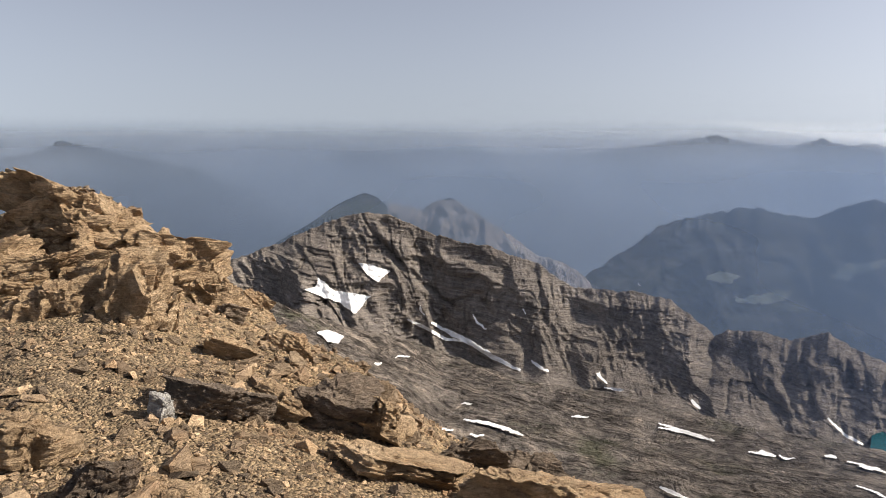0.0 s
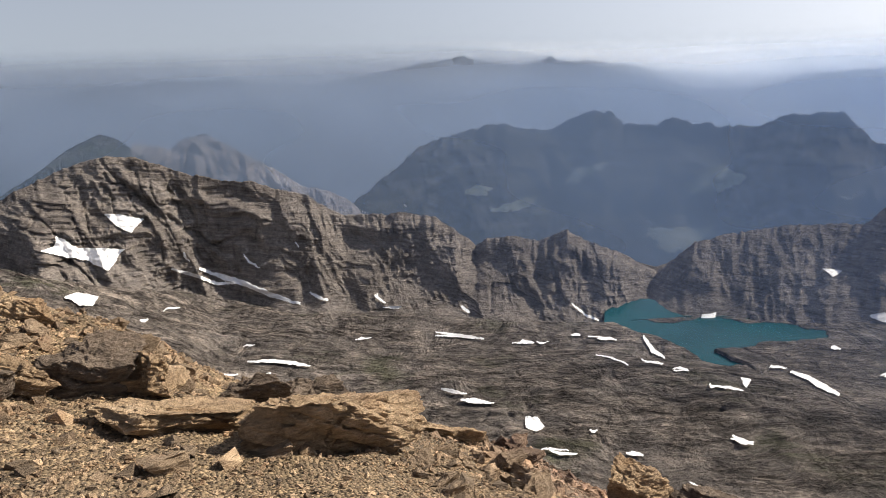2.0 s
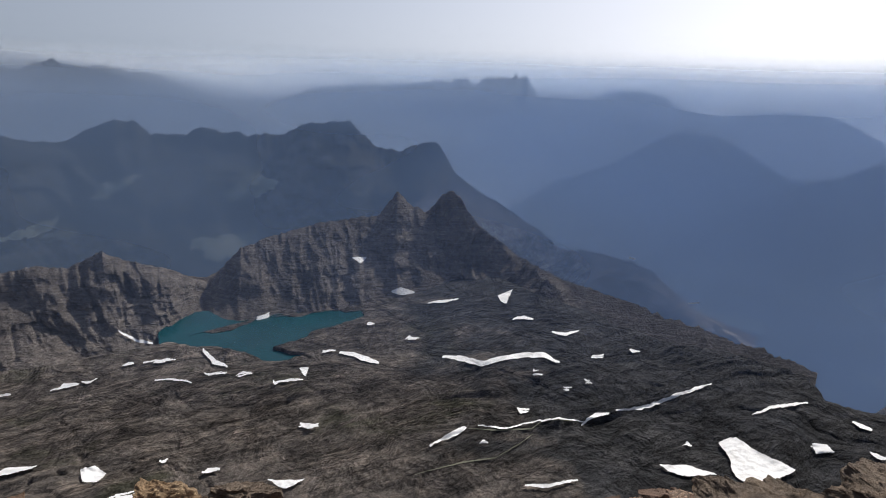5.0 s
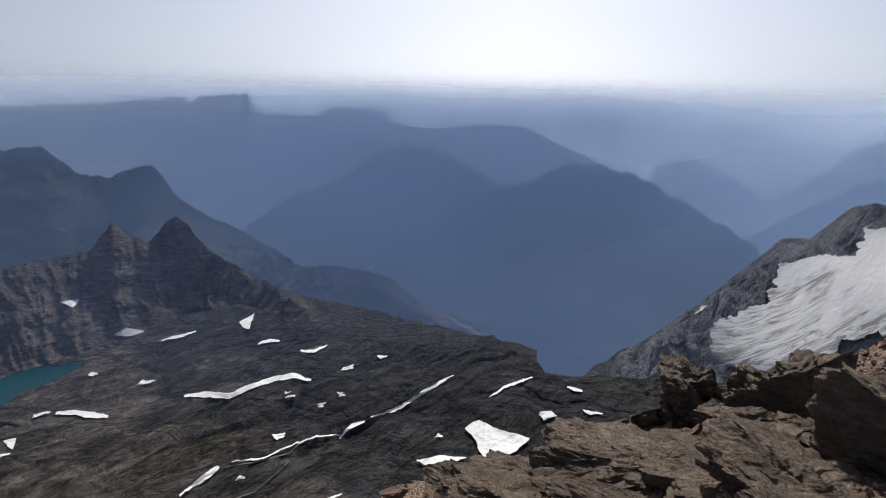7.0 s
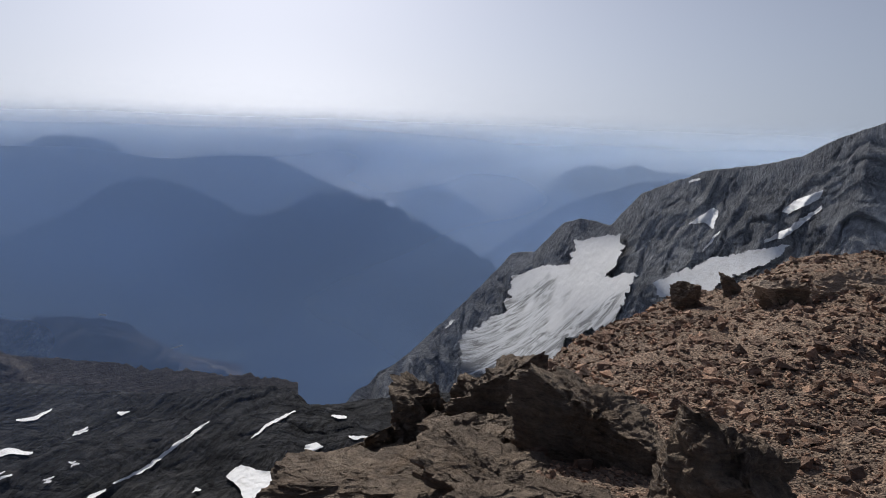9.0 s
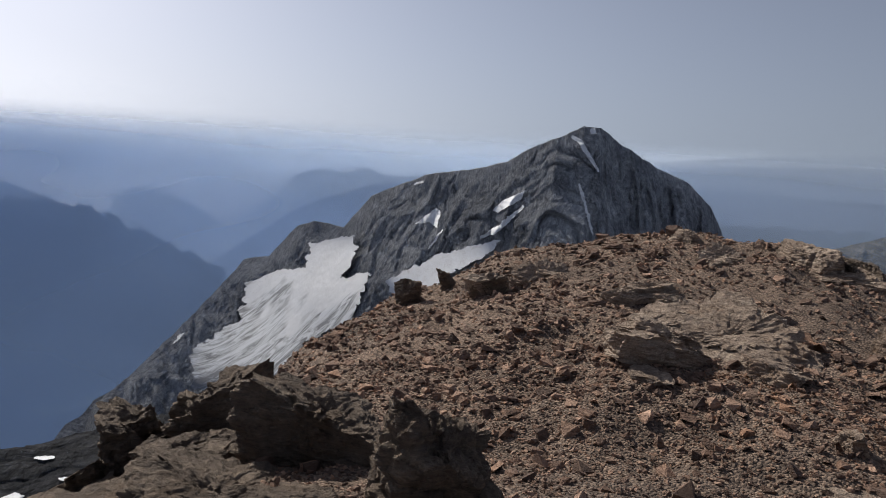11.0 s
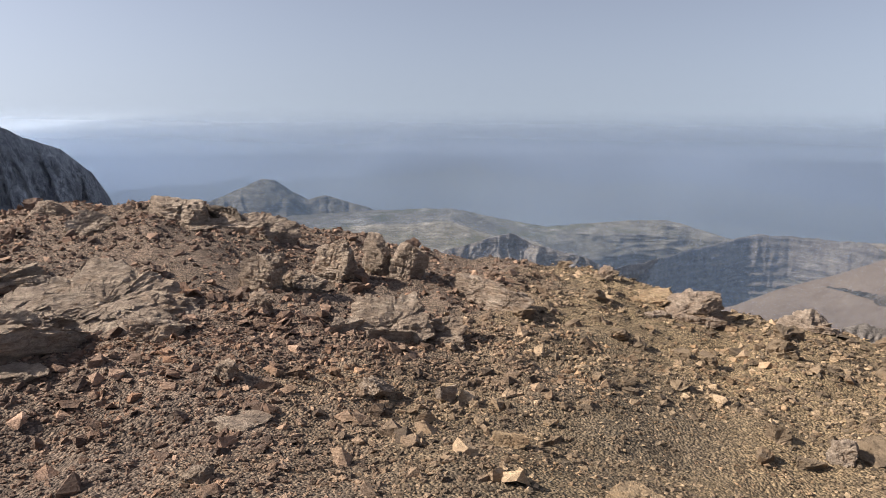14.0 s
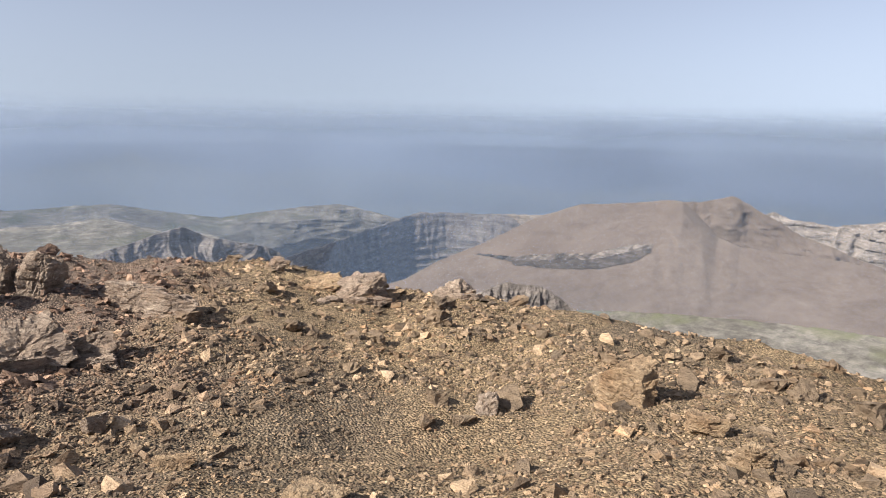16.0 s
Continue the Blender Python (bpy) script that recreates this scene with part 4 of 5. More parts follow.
drape("snow_patch", wall_ridge, streak([(21.7, -21.4), (22.1, -21.7), (22.6, -22.0)], 0.15), SNOW, OLD_SNOW, 0.05, 9.0, 0.1, 23)
drape("snow_patch", basin, streak([(38.3, -23.4), (39.2, -24.4), (40.2, -25.0)], 0.25), SNOW, OLD_SNOW, 0.05, 10.0, 0.1, 24)
drape("snow_patch", basin, streak([(19.3, -23.6), (21.4, -23.9), (23.8, -24.3)], 0.1), SNOW, OLD_SNOW, 0.05, 10.0, 0.1, 25)
drape("snow_patch", wall_ridge, streak([(32.0, -21.1), (33.4, -22.1), (34.4, -22.4)], 0.12), SNOW, OLD_SNOW, 0.05, 9.0, 0.1, 26)
drape("snow_patch", pyramid, [(43.2, -21.2), (44.2, -20.9), (44.1, -21.6), (43.1, -21.6)], SNOW, OLD_SNOW, 0.05, 3.0, 0.1, 27)
drape("snow_patch", pyramid, [(55.2, -19.4), (56.0, -19.1), (57.4, -19.5), (56.5, -19.8), (55.3, -19.6)], SNOW, OLD_SNOW, 0.05, 3.0, 0.1, 28)
drape("snow_patch", basin, streak([(58.6, -20.4), (59.9, -20.3), (61.4, -20.0)], 0.1), SNOW, OLD_SNOW, 0.05, 10.0, 0.1, 29)
drape("snow_patch", basin, [(65.1, -19.5), (66.3, -19.0), (65.8, -20.2), (65.3, -20.0)], SNOW, OLD_SNOW, 0.05, 10.0, 0.1, 30)
drape("snow_patch", basin, streak([(66.5, -21.5), (67.4, -21.3), (68.3, -21.4)], 0.15), SNOW, OLD_SNOW, 0.05, 10.0, 0.1, 31)
drape("snow_patch", basin, streak([(70.2, -22.3), (71.4, -22.4), (72.6, -22.0)], 0.15), SNOW, OLD_SNOW, 0.05, 10.0, 0.1, 32)
drape("snow_patch", basin, streak([(60.1, -25.0), (62.0, -25.1), (63.8, -25.5), (65.7, -24.9), (67.7, -24.5), (69.6, -24.3), (71.0, -24.8)], 0.2), SNOW, OLD_SNOW, 0.05, 10.0, 0.1, 33)
drape("snow_patch", basin, streak([(50.4, -24.6), (51.7, -24.8), (52.8, -25.2), (54.0, -25.6)], 0.2), SNOW, OLD_SNOW, 0.05, 10.0, 0.1, 34)
drape("snow_patch", basin, [(27.8, -30.7), (28.9, -30.7), (29.7, -31.5), (29.0, -31.9), (27.9, -31.6)], SNOW, OLD_SNOW, 0.05, 10.0, 0.1, 35)
drape("snow_patch", basin, streak([(19.6, -28.4), (20.7, -28.6), (21.8, -28.9)], 0.12), SNOW, OLD_SNOW, 0.05, 10.0, 0.1, 36)
drape("snow_patch", basin, streak([(21.5, -29.4), (22.9, -29.4), (24.6, -29.7)], 0.14), SNOW, OLD_SNOW, 0.05, 10.0, 0.1, 37)
drape("snow_patch", basin, streak([(46.6, -30.3), (47.4, -30.5), (48.2, -30.4)], 0.15), SNOW, OLD_SNOW, 0.05, 10.0, 0.1, 38)
drape("snow_patch", basin, [(43.3, -34.2), (44.6, -34.5), (46.8, -34.6), (45.1, -35.1), (44.3, -34.9)], SNOW, OLD_SNOW, 0.05, 10.0, 0.1, 39)
drape("snow_patch", basin, streak([(59.1, -32.4), (60.9, -31.5), (62.4, -30.8)], 0.18), SNOW, OLD_SNOW, 0.05, 10.0, 0.1, 40)
drape("snow_patch", basin, streak([(73.9, -24.1), (74.6, -23.9), (75.1, -23.7)], 0.15), SNOW, OLD_SNOW, 0.05, 10.0, 0.1, 41)
drape("snow_patch", basin, streak([(76.5, -28.1), (79.0, -27.5), (81.0, -26.4), (82.8, -25.4), (84.3, -24.6)], 0.14), SNOW, OLD_SNOW, 0.05, 10.0, 0.1, 42)
drape("snow_patch", basin, streak([(73.5, -29.7), (74.6, -28.8), (75.9, -28.4)], 0.2), SNOW, OLD_SNOW, 0.05, 10.0, 0.1, 43)
drape("snow_patch", basin, [(85.6, -28.9), (86.8, -28.2), (88.5, -28.8), (91.8, -29.4), (90.7, -30.4), (88.8, -31.4), (87.4, -31.1), (86.5, -29.7)], SNOW, OLD_SNOW, 0.05, 10.0, 0.1, 44)
drape("snow_patch", basin, [(81.0, -31.6), (83.4, -31.2), (85.8, -31.3), (83.5, -32.0), (81.9, -32.0)], SNOW, OLD_SNOW, 0.05, 10.0, 0.1, 45)
drape("snow_patch", basin, streak([(68.6, -35.0), (70.9, -34.8), (73.7, -34.0)], 0.15), SNOW, OLD_SNOW, 0.05, 10.0, 0.1, 46)
drape("snow_patch", basin, [(92.6, -27.2), (93.5, -27.0), (94.3, -27.3), (93.1, -27.8)], SNOW, OLD_SNOW, 0.05, 10.0, 0.1, 47)
drape("snow_patch", basin, streak([(87.9, -26.2), (88.9, -25.5), (90.0, -25.0), (91.7, -24.4)], 0.12), SNOW, OLD_SNOW, 0.05, 10.0, 0.1, 48)
drape("snow_patch", basin, streak([(95.1, -24.9), (95.6, -25.0), (96.3, -25.1)], 0.15), SNOW, OLD_SNOW, 0.05, 10.0, 0.1, 49)
drape("snow_patch", basin, streak([(63.7, -30.6), (66.4, -30.7), (69.1, -29.9), (71.3, -29.4), (73.7, -29.4)], 0.05), SNOW, OLD_SNOW, 0.05, 10.0, 0.1, 50)
drape("snow_patch", basin, [(60.5, -31.6), (62.3, -30.7), (62.6, -30.9), (61.5, -31.6), (60.7, -31.9)], SNOW, OLD_SNOW, 0.05, 10.0, 0.1, 51)
drape("snow_patch", basin, streak([(81.6, -18.6), (82.4, -18.4)], 0.1), SNOW, OLD_SNOW, 0.05, 10.0, 0.1, 52)
drape("snow_patch", pyramid, streak([(76.3, -15.4), (76.8, -15.5)], 0.1), SNOW, OLD_SNOW, 0.05, 3.0, 0.1, 53)
drape("snow_patch", pyramid, [(51.7, -16.5), (52.9, -16.5), (52.4, -17.0)], SNOW, OLD_SNOW, 0.05, 3.0, 0.1, 54)
drape("snow_patch", peak, [(125.2, -7.3), (127.0, -5.8), (127.4, -6.0), (127.3, -7.5), (126.5, -7.0)], SNOW, OLD_SNOW, 0.05, 3.0, 0.1, 55)
drape("snow_patch", peak, [(132.0, -5.7), (132.7, -4.8), (134.5, -3.8), (134.4, -4.5), (132.5, -5.8)], SNOW, OLD_SNOW, 0.05, 3.0, 0.1, 56)
drape("snow_patch", peak, streak([(131.0, -8.1), (132.6, -7.2), (133.5, -6.2), (134.6, -5.1)], 0.3), SNOW, OLD_SNOW, 0.05, 3.0, 0.1, 57)
drape("snow_patch", peak, streak([(138.1, 1.1), (139.0, 0.6), (139.8, -0.5), (140.6, -1.7)], 0.25), SNOW, OLD_SNOW, 0.05, 3.0, 0.1, 58)
drape("snow_patch", peak, streak([(139.1, -2.9), (139.7, -4.0), (140.1, -5.4), (140.7, -7.0)], 0.3), SNOW, OLD_SNOW, 0.05, 3.0, 0.1, 59)
drape("snow_patch", peak, [(139.6, 1.7), (139.9, 1.9), (140.2, 1.4), (139.8, 1.4)], SNOW, OLD_SNOW, 0.05, 3.0, 0.1, 60)
drape("snow_patch", peak, streak([(125.0, -3.8), (125.8, -3.6)], 0.2), SNOW, OLD_SNOW, 0.05, 3.0, 0.1, 61)
drape("snow_patch", peak, streak([(127.7, -7.6), (127.3, -8.4), (126.6, -9.4)], 0.2), SNOW, OLD_SNOW, 0.05, 3.0, 0.1, 62)
drape("snow_patch", peak, streak([(105.2, -17.5), (105.6, -17.1), (106.0, -16.8)], 0.15), SNOW, OLD_SNOW, 0.05, 3.0, 0.1, 63)
drape("snow_patch", peak, streak([(96.9, -27.1), (97.5, -26.6), (98.3, -26.1)], 0.2), SNOW, OLD_SNOW, 0.05, 3.0, 0.1, 64)
drape("snow_patch", basin, streak([(26.6, -24.6), (28.3, -24.6)], 0.08), SNOW, OLD_SNOW, 0.05, 10.0, 0.1, 65)
drape("snow_patch", basin, streak([(19.8, -28.5), (20.9, -28.7), (22.1, -28.9)], 0.12), SNOW, OLD_SNOW, 0.05, 10.0, 0.1, 66)
drape("snow_patch", basin, streak([(21.5, -29.4), (23.0, -29.6), (24.8, -29.7)], 0.12), SNOW, OLD_SNOW, 0.05, 10.0, 0.1, 67)
drape("snow_patch", basin, streak([(30.1, -33.3), (31.3, -33.5), (32.9, -33.4)], 0.13), SNOW, OLD_SNOW, 0.05, 10.0, 0.1, 68)
drape("snow_patch", basin, streak([(38.7, -25.5), (40.2, -25.5)], 0.14), SNOW, OLD_SNOW, 0.05, 10.0, 0.1, 69)
drape("snow_patch", basin, streak([(41.2, -25.9), (42.4, -25.8)], 0.1), SNOW, OLD_SNOW, 0.05, 10.0, 0.1, 70)
drape("snow_patch", basin, streak([(34.3, -25.3), (35.7, -25.4), (37.3, -25.9)], 0.07), SNOW, OLD_SNOW, 0.05, 10.0, 0.1, 71)
drape("snow_patch", basin, streak([(44.4, -26.7), (45.7, -26.6), (47.0, -26.7)], 0.11), SNOW, OLD_SNOW, 0.05, 10.0, 0.1, 72)
drape("snow_patch", basin, [(46.7, -25.7), (47.6, -25.7), (47.2, -26.4), (46.9, -26.1)], SNOW, OLD_SNOW, 0.05, 10.0, 0.1, 73)
drape("snow_patch", basin, streak([(46.5, -30.2), (47.4, -30.4), (48.2, -30.5)], 0.14), SNOW, OLD_SNOW, 0.05, 10.0, 0.1, 74)
drape("snow_patch", basin, streak([(48.9, -24.5), (50.0, -24.4)], 0.12), SNOW, OLD_SNOW, 0.05, 10.0, 0.1, 75)
drape("snow_patch", basin, streak([(33.5, -23.8), (35.6, -23.8)], 0.1), SNOW, OLD_SNOW, 0.05, 10.0, 0.1, 76)
drape("snow_patch", basin, streak([(37.9, -32.7), (39.0, -32.9)], 0.15), SNOW, OLD_SNOW, 0.05, 10.0, 0.1, 77)
drape("snow_patch", wall_ridge, streak([(14.0, -19.6), (14.2, -20.3), (14.4, -21.2)], 0.13), SNOW, OLD_SNOW, 0.05, 9.0, 0.1, 78)
drape("snow_patch", wall_ridge, streak([(7.1, -15.0), (7.4, -15.5)], 0.12), SNOW, OLD_SNOW, 0.05, 9.0, 0.1, 79)
drape("snow_patch", wall_ridge, streak([(17.0, -12.4), (17.3, -12.9)], 0.1), SNOW, OLD_SNOW, 0.05, 9.0, 0.1, 80)

# small remnants: azimuth, elevation, half width
for k, (a, e, w) in enumerate([
    (12.5, -23.8, 0.7), (15.6, -21.3, 0.6), (27.7, -24.5, 0.8), (29.4, -24.5, 0.6), (35.2, -23.9, 0.9), (32.4, -23.7, 0.4), (39.1, -25.4, 0.7), (41.7, -25.7, 0.6),
    (47.5, -30.5, 0.8), (49.3, -24.4, 0.5), (57.1, -23.5, 0.5), (68, -29.2, 0.4), (71.9, -27, 0.3), (69.1, -26, 0.4), (77.6, -23.1, 0.4), (73.9, -26.2, 0.3),
    (74.5, -24, 0.5), (38.2, -32.9, 0.7), (30.7, -33.2, 1.4), (34.4, -31.5, 0.4), (64.4, -31.9, 0.3), (72, -26.8, 0.4), (68, -29, 0.5), (83.1, -29.6, 0.4),
    (73.7, -26, 0.3), (57.3, -23.5, 0.5), (53.3, -22.2, 0.3), (68.9, -25.7, 0.3), (93.3, -27.3, 0.8), (97.4, -26.7, 0.8), (95.7, -25, 0.5), (47.2, -30.4, 0.7),
    (44.6, -26.7, 0.4), (2.3, -23.2, 0.5), (12.4, -23.8, 0.3), (-5.9, -19.8, 0.3), (-3.7, -19.2, 0.7), (3.1, -25.8, 0.7)]):
    bow = 0.12 * math.sin(k * 2.4)
    drape("snow_patch", basin, streak([(a - w, e + bow), (a - 0.3 * w, e - 0.5 * bow), (a + w, e + 0.6 * bow)], 0.07 + 0.03 * (k % 3)), SNOW, "small white remnant of snow on the cirque rock", 0.05, 10.0, 0.12, 100 + k)

# ---- painted haze sheets between the ranges ----
def haze_material(name, shade_side, sun_side, amount, fade, south, gate, paler):
    """Air-light painted on a thin sheet: scatters sun and sky a little, lets the rest through; its colour is set whiter
    towards the sun.
    """
    m = bpy.data.materials.new(name)
    m.use_nodes = True
    nt = m.node_tree
    nt.nodes.remove(nt.nodes["Principled BSDF"])
    out = nt.nodes["Material Output"]
    g = nt.nodes.new("ShaderNodeNewGeometry")
    sep = nt.nodes.new("ShaderNodeSeparateXYZ")
    nt.links.new(g.outputs["Position"], sep.inputs[0])
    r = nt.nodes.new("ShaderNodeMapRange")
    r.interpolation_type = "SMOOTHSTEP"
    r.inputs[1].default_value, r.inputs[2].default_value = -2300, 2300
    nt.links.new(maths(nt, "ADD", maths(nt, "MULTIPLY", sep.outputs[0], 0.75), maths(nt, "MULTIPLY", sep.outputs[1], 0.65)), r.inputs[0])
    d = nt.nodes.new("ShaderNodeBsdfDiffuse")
    # air-light tint by compass side, painted into the sheet's colour
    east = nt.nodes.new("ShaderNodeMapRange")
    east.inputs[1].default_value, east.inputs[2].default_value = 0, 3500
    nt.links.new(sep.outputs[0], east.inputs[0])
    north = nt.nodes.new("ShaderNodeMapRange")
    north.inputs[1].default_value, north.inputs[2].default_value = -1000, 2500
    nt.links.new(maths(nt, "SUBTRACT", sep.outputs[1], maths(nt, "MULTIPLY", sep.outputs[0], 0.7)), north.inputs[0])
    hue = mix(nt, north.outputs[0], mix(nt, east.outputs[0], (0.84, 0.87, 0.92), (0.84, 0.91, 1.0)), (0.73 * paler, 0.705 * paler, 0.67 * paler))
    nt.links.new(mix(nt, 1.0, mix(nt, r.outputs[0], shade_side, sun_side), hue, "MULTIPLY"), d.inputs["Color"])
    glow = nt.nodes.new("ShaderNodeBsdfTranslucent")        # keeps the sheet's brightness the same whichever side is lit
    nt.links.new(d.inputs["Color"].links[0].from_socket, glow.inputs["Color"])
    for side, lobe in ((1.0, d), (-1.0, glow)):
        up = nt.nodes.new("ShaderNodeCombineXYZ")
        up.inputs[2].default_value = side
        nt.links.new(up.outputs[0], lobe.inputs["Normal"])
    both = nt.nodes.new("ShaderNodeAddShader")
    nt.links.new(d.outputs[0], both.inputs[0])
    nt.links.new(glow.outputs[0], both.inputs[1])
    t = nt.nodes.new("ShaderNodeBsdfTransparent")
    p = position(nt, 1.0, 1.0, 2.5)
    wisps = tex_noise(nt, p, 0.0009, 1.5, 0.45, 0.3)
    f = nt.nodes.new("ShaderNodeMapRange")
    for k, v in zip((1, 2, 3, 4), (0.3, 0.7, amount * 0.8, min(amount * 1.2, 1.0))):
        f.inputs[k].default_value = v
    nt.links.new(wisps, f.inputs[0])
    thick = f.outputs[0]
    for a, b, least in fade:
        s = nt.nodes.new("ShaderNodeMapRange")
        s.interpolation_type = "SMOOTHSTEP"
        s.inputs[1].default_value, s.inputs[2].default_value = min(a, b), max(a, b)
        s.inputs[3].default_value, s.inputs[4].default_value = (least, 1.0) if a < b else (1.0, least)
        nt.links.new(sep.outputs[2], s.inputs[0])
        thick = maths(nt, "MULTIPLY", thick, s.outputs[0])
    s = nt.nodes.new("ShaderNodeMapRange")      # the painted haze is thinned towards the south
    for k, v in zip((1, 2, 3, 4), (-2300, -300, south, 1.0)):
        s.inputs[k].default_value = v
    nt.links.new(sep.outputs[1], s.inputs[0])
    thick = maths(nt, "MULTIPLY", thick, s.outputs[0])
    if gate:                                    # the painted haze is kept to one side of the land alone
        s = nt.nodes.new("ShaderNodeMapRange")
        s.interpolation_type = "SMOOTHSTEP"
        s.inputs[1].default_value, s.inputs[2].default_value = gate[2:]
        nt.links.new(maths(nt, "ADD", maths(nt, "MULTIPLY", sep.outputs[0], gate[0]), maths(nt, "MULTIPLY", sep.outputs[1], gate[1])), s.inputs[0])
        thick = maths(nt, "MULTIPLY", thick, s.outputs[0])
    mx = nt.nodes.new("ShaderNodeMixShader")
    nt.links.new(thick, mx.inputs[0])
    nt.links.new(t.outputs[0], mx.inputs[1])
    nt.links.new(both.outputs[0], mx.inputs[2])
    nt.links.new(mx.outputs[0], out.inputs[0])
    return m


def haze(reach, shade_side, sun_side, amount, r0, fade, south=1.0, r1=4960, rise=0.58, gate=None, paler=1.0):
    """A thin sloping sheet painted as hazy air: it lies deep over the valleys near by and rises outwards."""
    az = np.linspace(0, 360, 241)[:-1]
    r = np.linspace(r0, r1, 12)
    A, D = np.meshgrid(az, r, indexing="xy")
    ob = grid_object("haze", spot(A, D, rise * (D - reach)), haze_material("painted_haze", shade_side, sun_side, amount, fade, south, gate, paler), wrap=True)
    return tagged(ob, "thin blue sheet painted as haze between the ranges", "haze", kind="structure")


# painted air-light: dark blue on near sheets, paler on far ones
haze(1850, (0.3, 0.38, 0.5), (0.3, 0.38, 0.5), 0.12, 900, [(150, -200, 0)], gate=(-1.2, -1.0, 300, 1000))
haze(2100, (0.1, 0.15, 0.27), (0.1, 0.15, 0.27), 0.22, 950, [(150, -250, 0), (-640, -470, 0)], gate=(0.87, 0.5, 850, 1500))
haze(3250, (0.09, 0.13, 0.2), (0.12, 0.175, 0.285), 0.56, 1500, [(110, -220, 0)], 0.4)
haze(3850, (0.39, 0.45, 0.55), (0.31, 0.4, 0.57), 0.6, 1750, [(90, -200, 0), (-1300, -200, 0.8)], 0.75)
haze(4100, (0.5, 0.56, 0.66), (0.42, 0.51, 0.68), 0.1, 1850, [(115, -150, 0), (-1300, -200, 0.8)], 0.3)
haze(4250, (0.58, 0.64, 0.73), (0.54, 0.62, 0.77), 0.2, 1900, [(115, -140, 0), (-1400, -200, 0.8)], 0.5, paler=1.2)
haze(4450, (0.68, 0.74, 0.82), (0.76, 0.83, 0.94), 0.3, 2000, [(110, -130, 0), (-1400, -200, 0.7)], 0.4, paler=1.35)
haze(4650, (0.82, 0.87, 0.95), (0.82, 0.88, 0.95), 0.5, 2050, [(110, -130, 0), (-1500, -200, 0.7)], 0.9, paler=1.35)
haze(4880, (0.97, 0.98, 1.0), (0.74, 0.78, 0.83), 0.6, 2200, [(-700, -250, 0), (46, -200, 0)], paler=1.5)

# ---- the summit ----
STAND = (0.0, -0.6)
CREST = [(-60, -6), (-44, -5.5), (-34.2, -6.2), (-32.3, -5.5), (-29, -4.3), (-27, -4.0), (-25, -5.2), (-22.5, -7.6), (-20.4, -9.2), (-18.7, -10.3), (-16.6, -12.6), (-14.5, -14.7), (-12.3, -16.3), (-9.5, -18.7), (-6.3, -20.8), (-3.9, -22.8), (-2, -24.7), (0.8, -26.8), (6.2, -28.4), (11, -30.2), (17, -32.2), (21, -33.1), (25.5, -34.2), (28.5, -35.9), (33, -37.2), (39, -38.6), (47, -40), (58, -43), (66, -43), (72, -40), (76.4, -37), (79, -35.8), (86, -34.6), (90, -33.6), (95, -31.4), (98, -29.7), (102, -27), (105, -25), (113, -22.6), (117, -18.3), (121, -15.7), (124.7, -13.8), (128.5, -12.4), (131.2, -10.2), (133, -9.0), (138.4, -8.0), (142, -7.1), (146.6, -6.4), (154.4, -6.3), (158, -6.8), (161, -7.8), (166, -8.6), (171, -9.5), (175, -10.5), (179.5, -11.5), (183.3, -11.6), (190, -12.1), (194, -13.2), (200, -15.3), (205, -15.4), (210, -16.5), (214, -16.4), (219, -17), (228, -17.7), (234, -18.3), (238, -18.9), (244, -19), (260, -12), (300, -6)]
# azimuth, distance of the brow, height at 5 m
BROW = [(-60, 10, -0.1), (-30, 13, -0.1), (-22, 11, -0.2), (-15, 9, -0.35), (-8, 7.4, -0.6), (0, 6.6, -0.85), (10, 6.2, -1.1), (20, 6.4, -1.5), (30, 6.5, -1.85), (40, 6.6, -2.3), (55, 5.6, -3.1), (66, 5.2, -3.0), (76, 5.3, -2.1), (86, 6.2, -1.7), (97, 7.0, -1.3),
        (112, 8.5, -0.8), (121, 12, -0.75), (131, 14, -0.7), (141, 14, -0.62), (150, 13.5, -0.58), (160, 12.5, -0.58), (170, 12.5, -0.6), (180, 12.5, -0.66), (196, 11, -0.78), (206, 10, -0.8), (216, 9, -0.6), (235, 8.5, -0.5), (300, 10, -0.1)]


def ground_height(x, y, rough=True):
    """The height of the summit's ground."""
    x, y = np.asarray(x, float), np.asarray(y, float)
    dx, dy = x - STAND[0], y - STAND[1]
    r = np.hypot(dx, dy)
    az = np.degrees(np.arctan2(dx, dy))
    az = np.where(az < -60, az + 360, az)
    rc, zm = along(BROW, az), along(BROW, az, 2)
    zc = 1.55 + (rc - 0.6) * np.tan(np.radians(along(CREST, az)))
    t = np.clip((r - 1.0) / 4.0, 0, 1)
    inner = zm * t * t * (1.6 - 0.6 * t)
    q = np.clip((r - 5.0) / (rc - 5.0), 0, 1)
    z = np.where(r < 5.0, inner, zm + (zc - zm) * q)
    over = np.clip(r - rc, 0, None)
    z = z - 1.5 * over * over / (over + 1.0)
    if rough:
        amp = 0.35 + 0.65 * smooth(2, 9, r)
        z = z + amp * (0.1 * fbm(x * 0.5, y * 0.5, 0, 301, 3) + 0.05 * ridged(x * 1.4, y * 1.4, 0, 305, 3) + 0.02 * fbm(x * 5, y * 5, 0, 309, 3)) - 0.03
    return z


ring = np.concatenate([[0.02], np.linspace(0.5, 16, 120), 16 + 90 * np.linspace(0.01, 1, 40) ** 1.6])
turn = np.linspace(0, 2 * np.pi, 641)[:-1]
RR, TT = np.meshgrid(ring, turn, indexing="ij")
GX, GY = STAND[0] + RR * np.sin(TT), STAND[1] + RR * np.cos(TT)
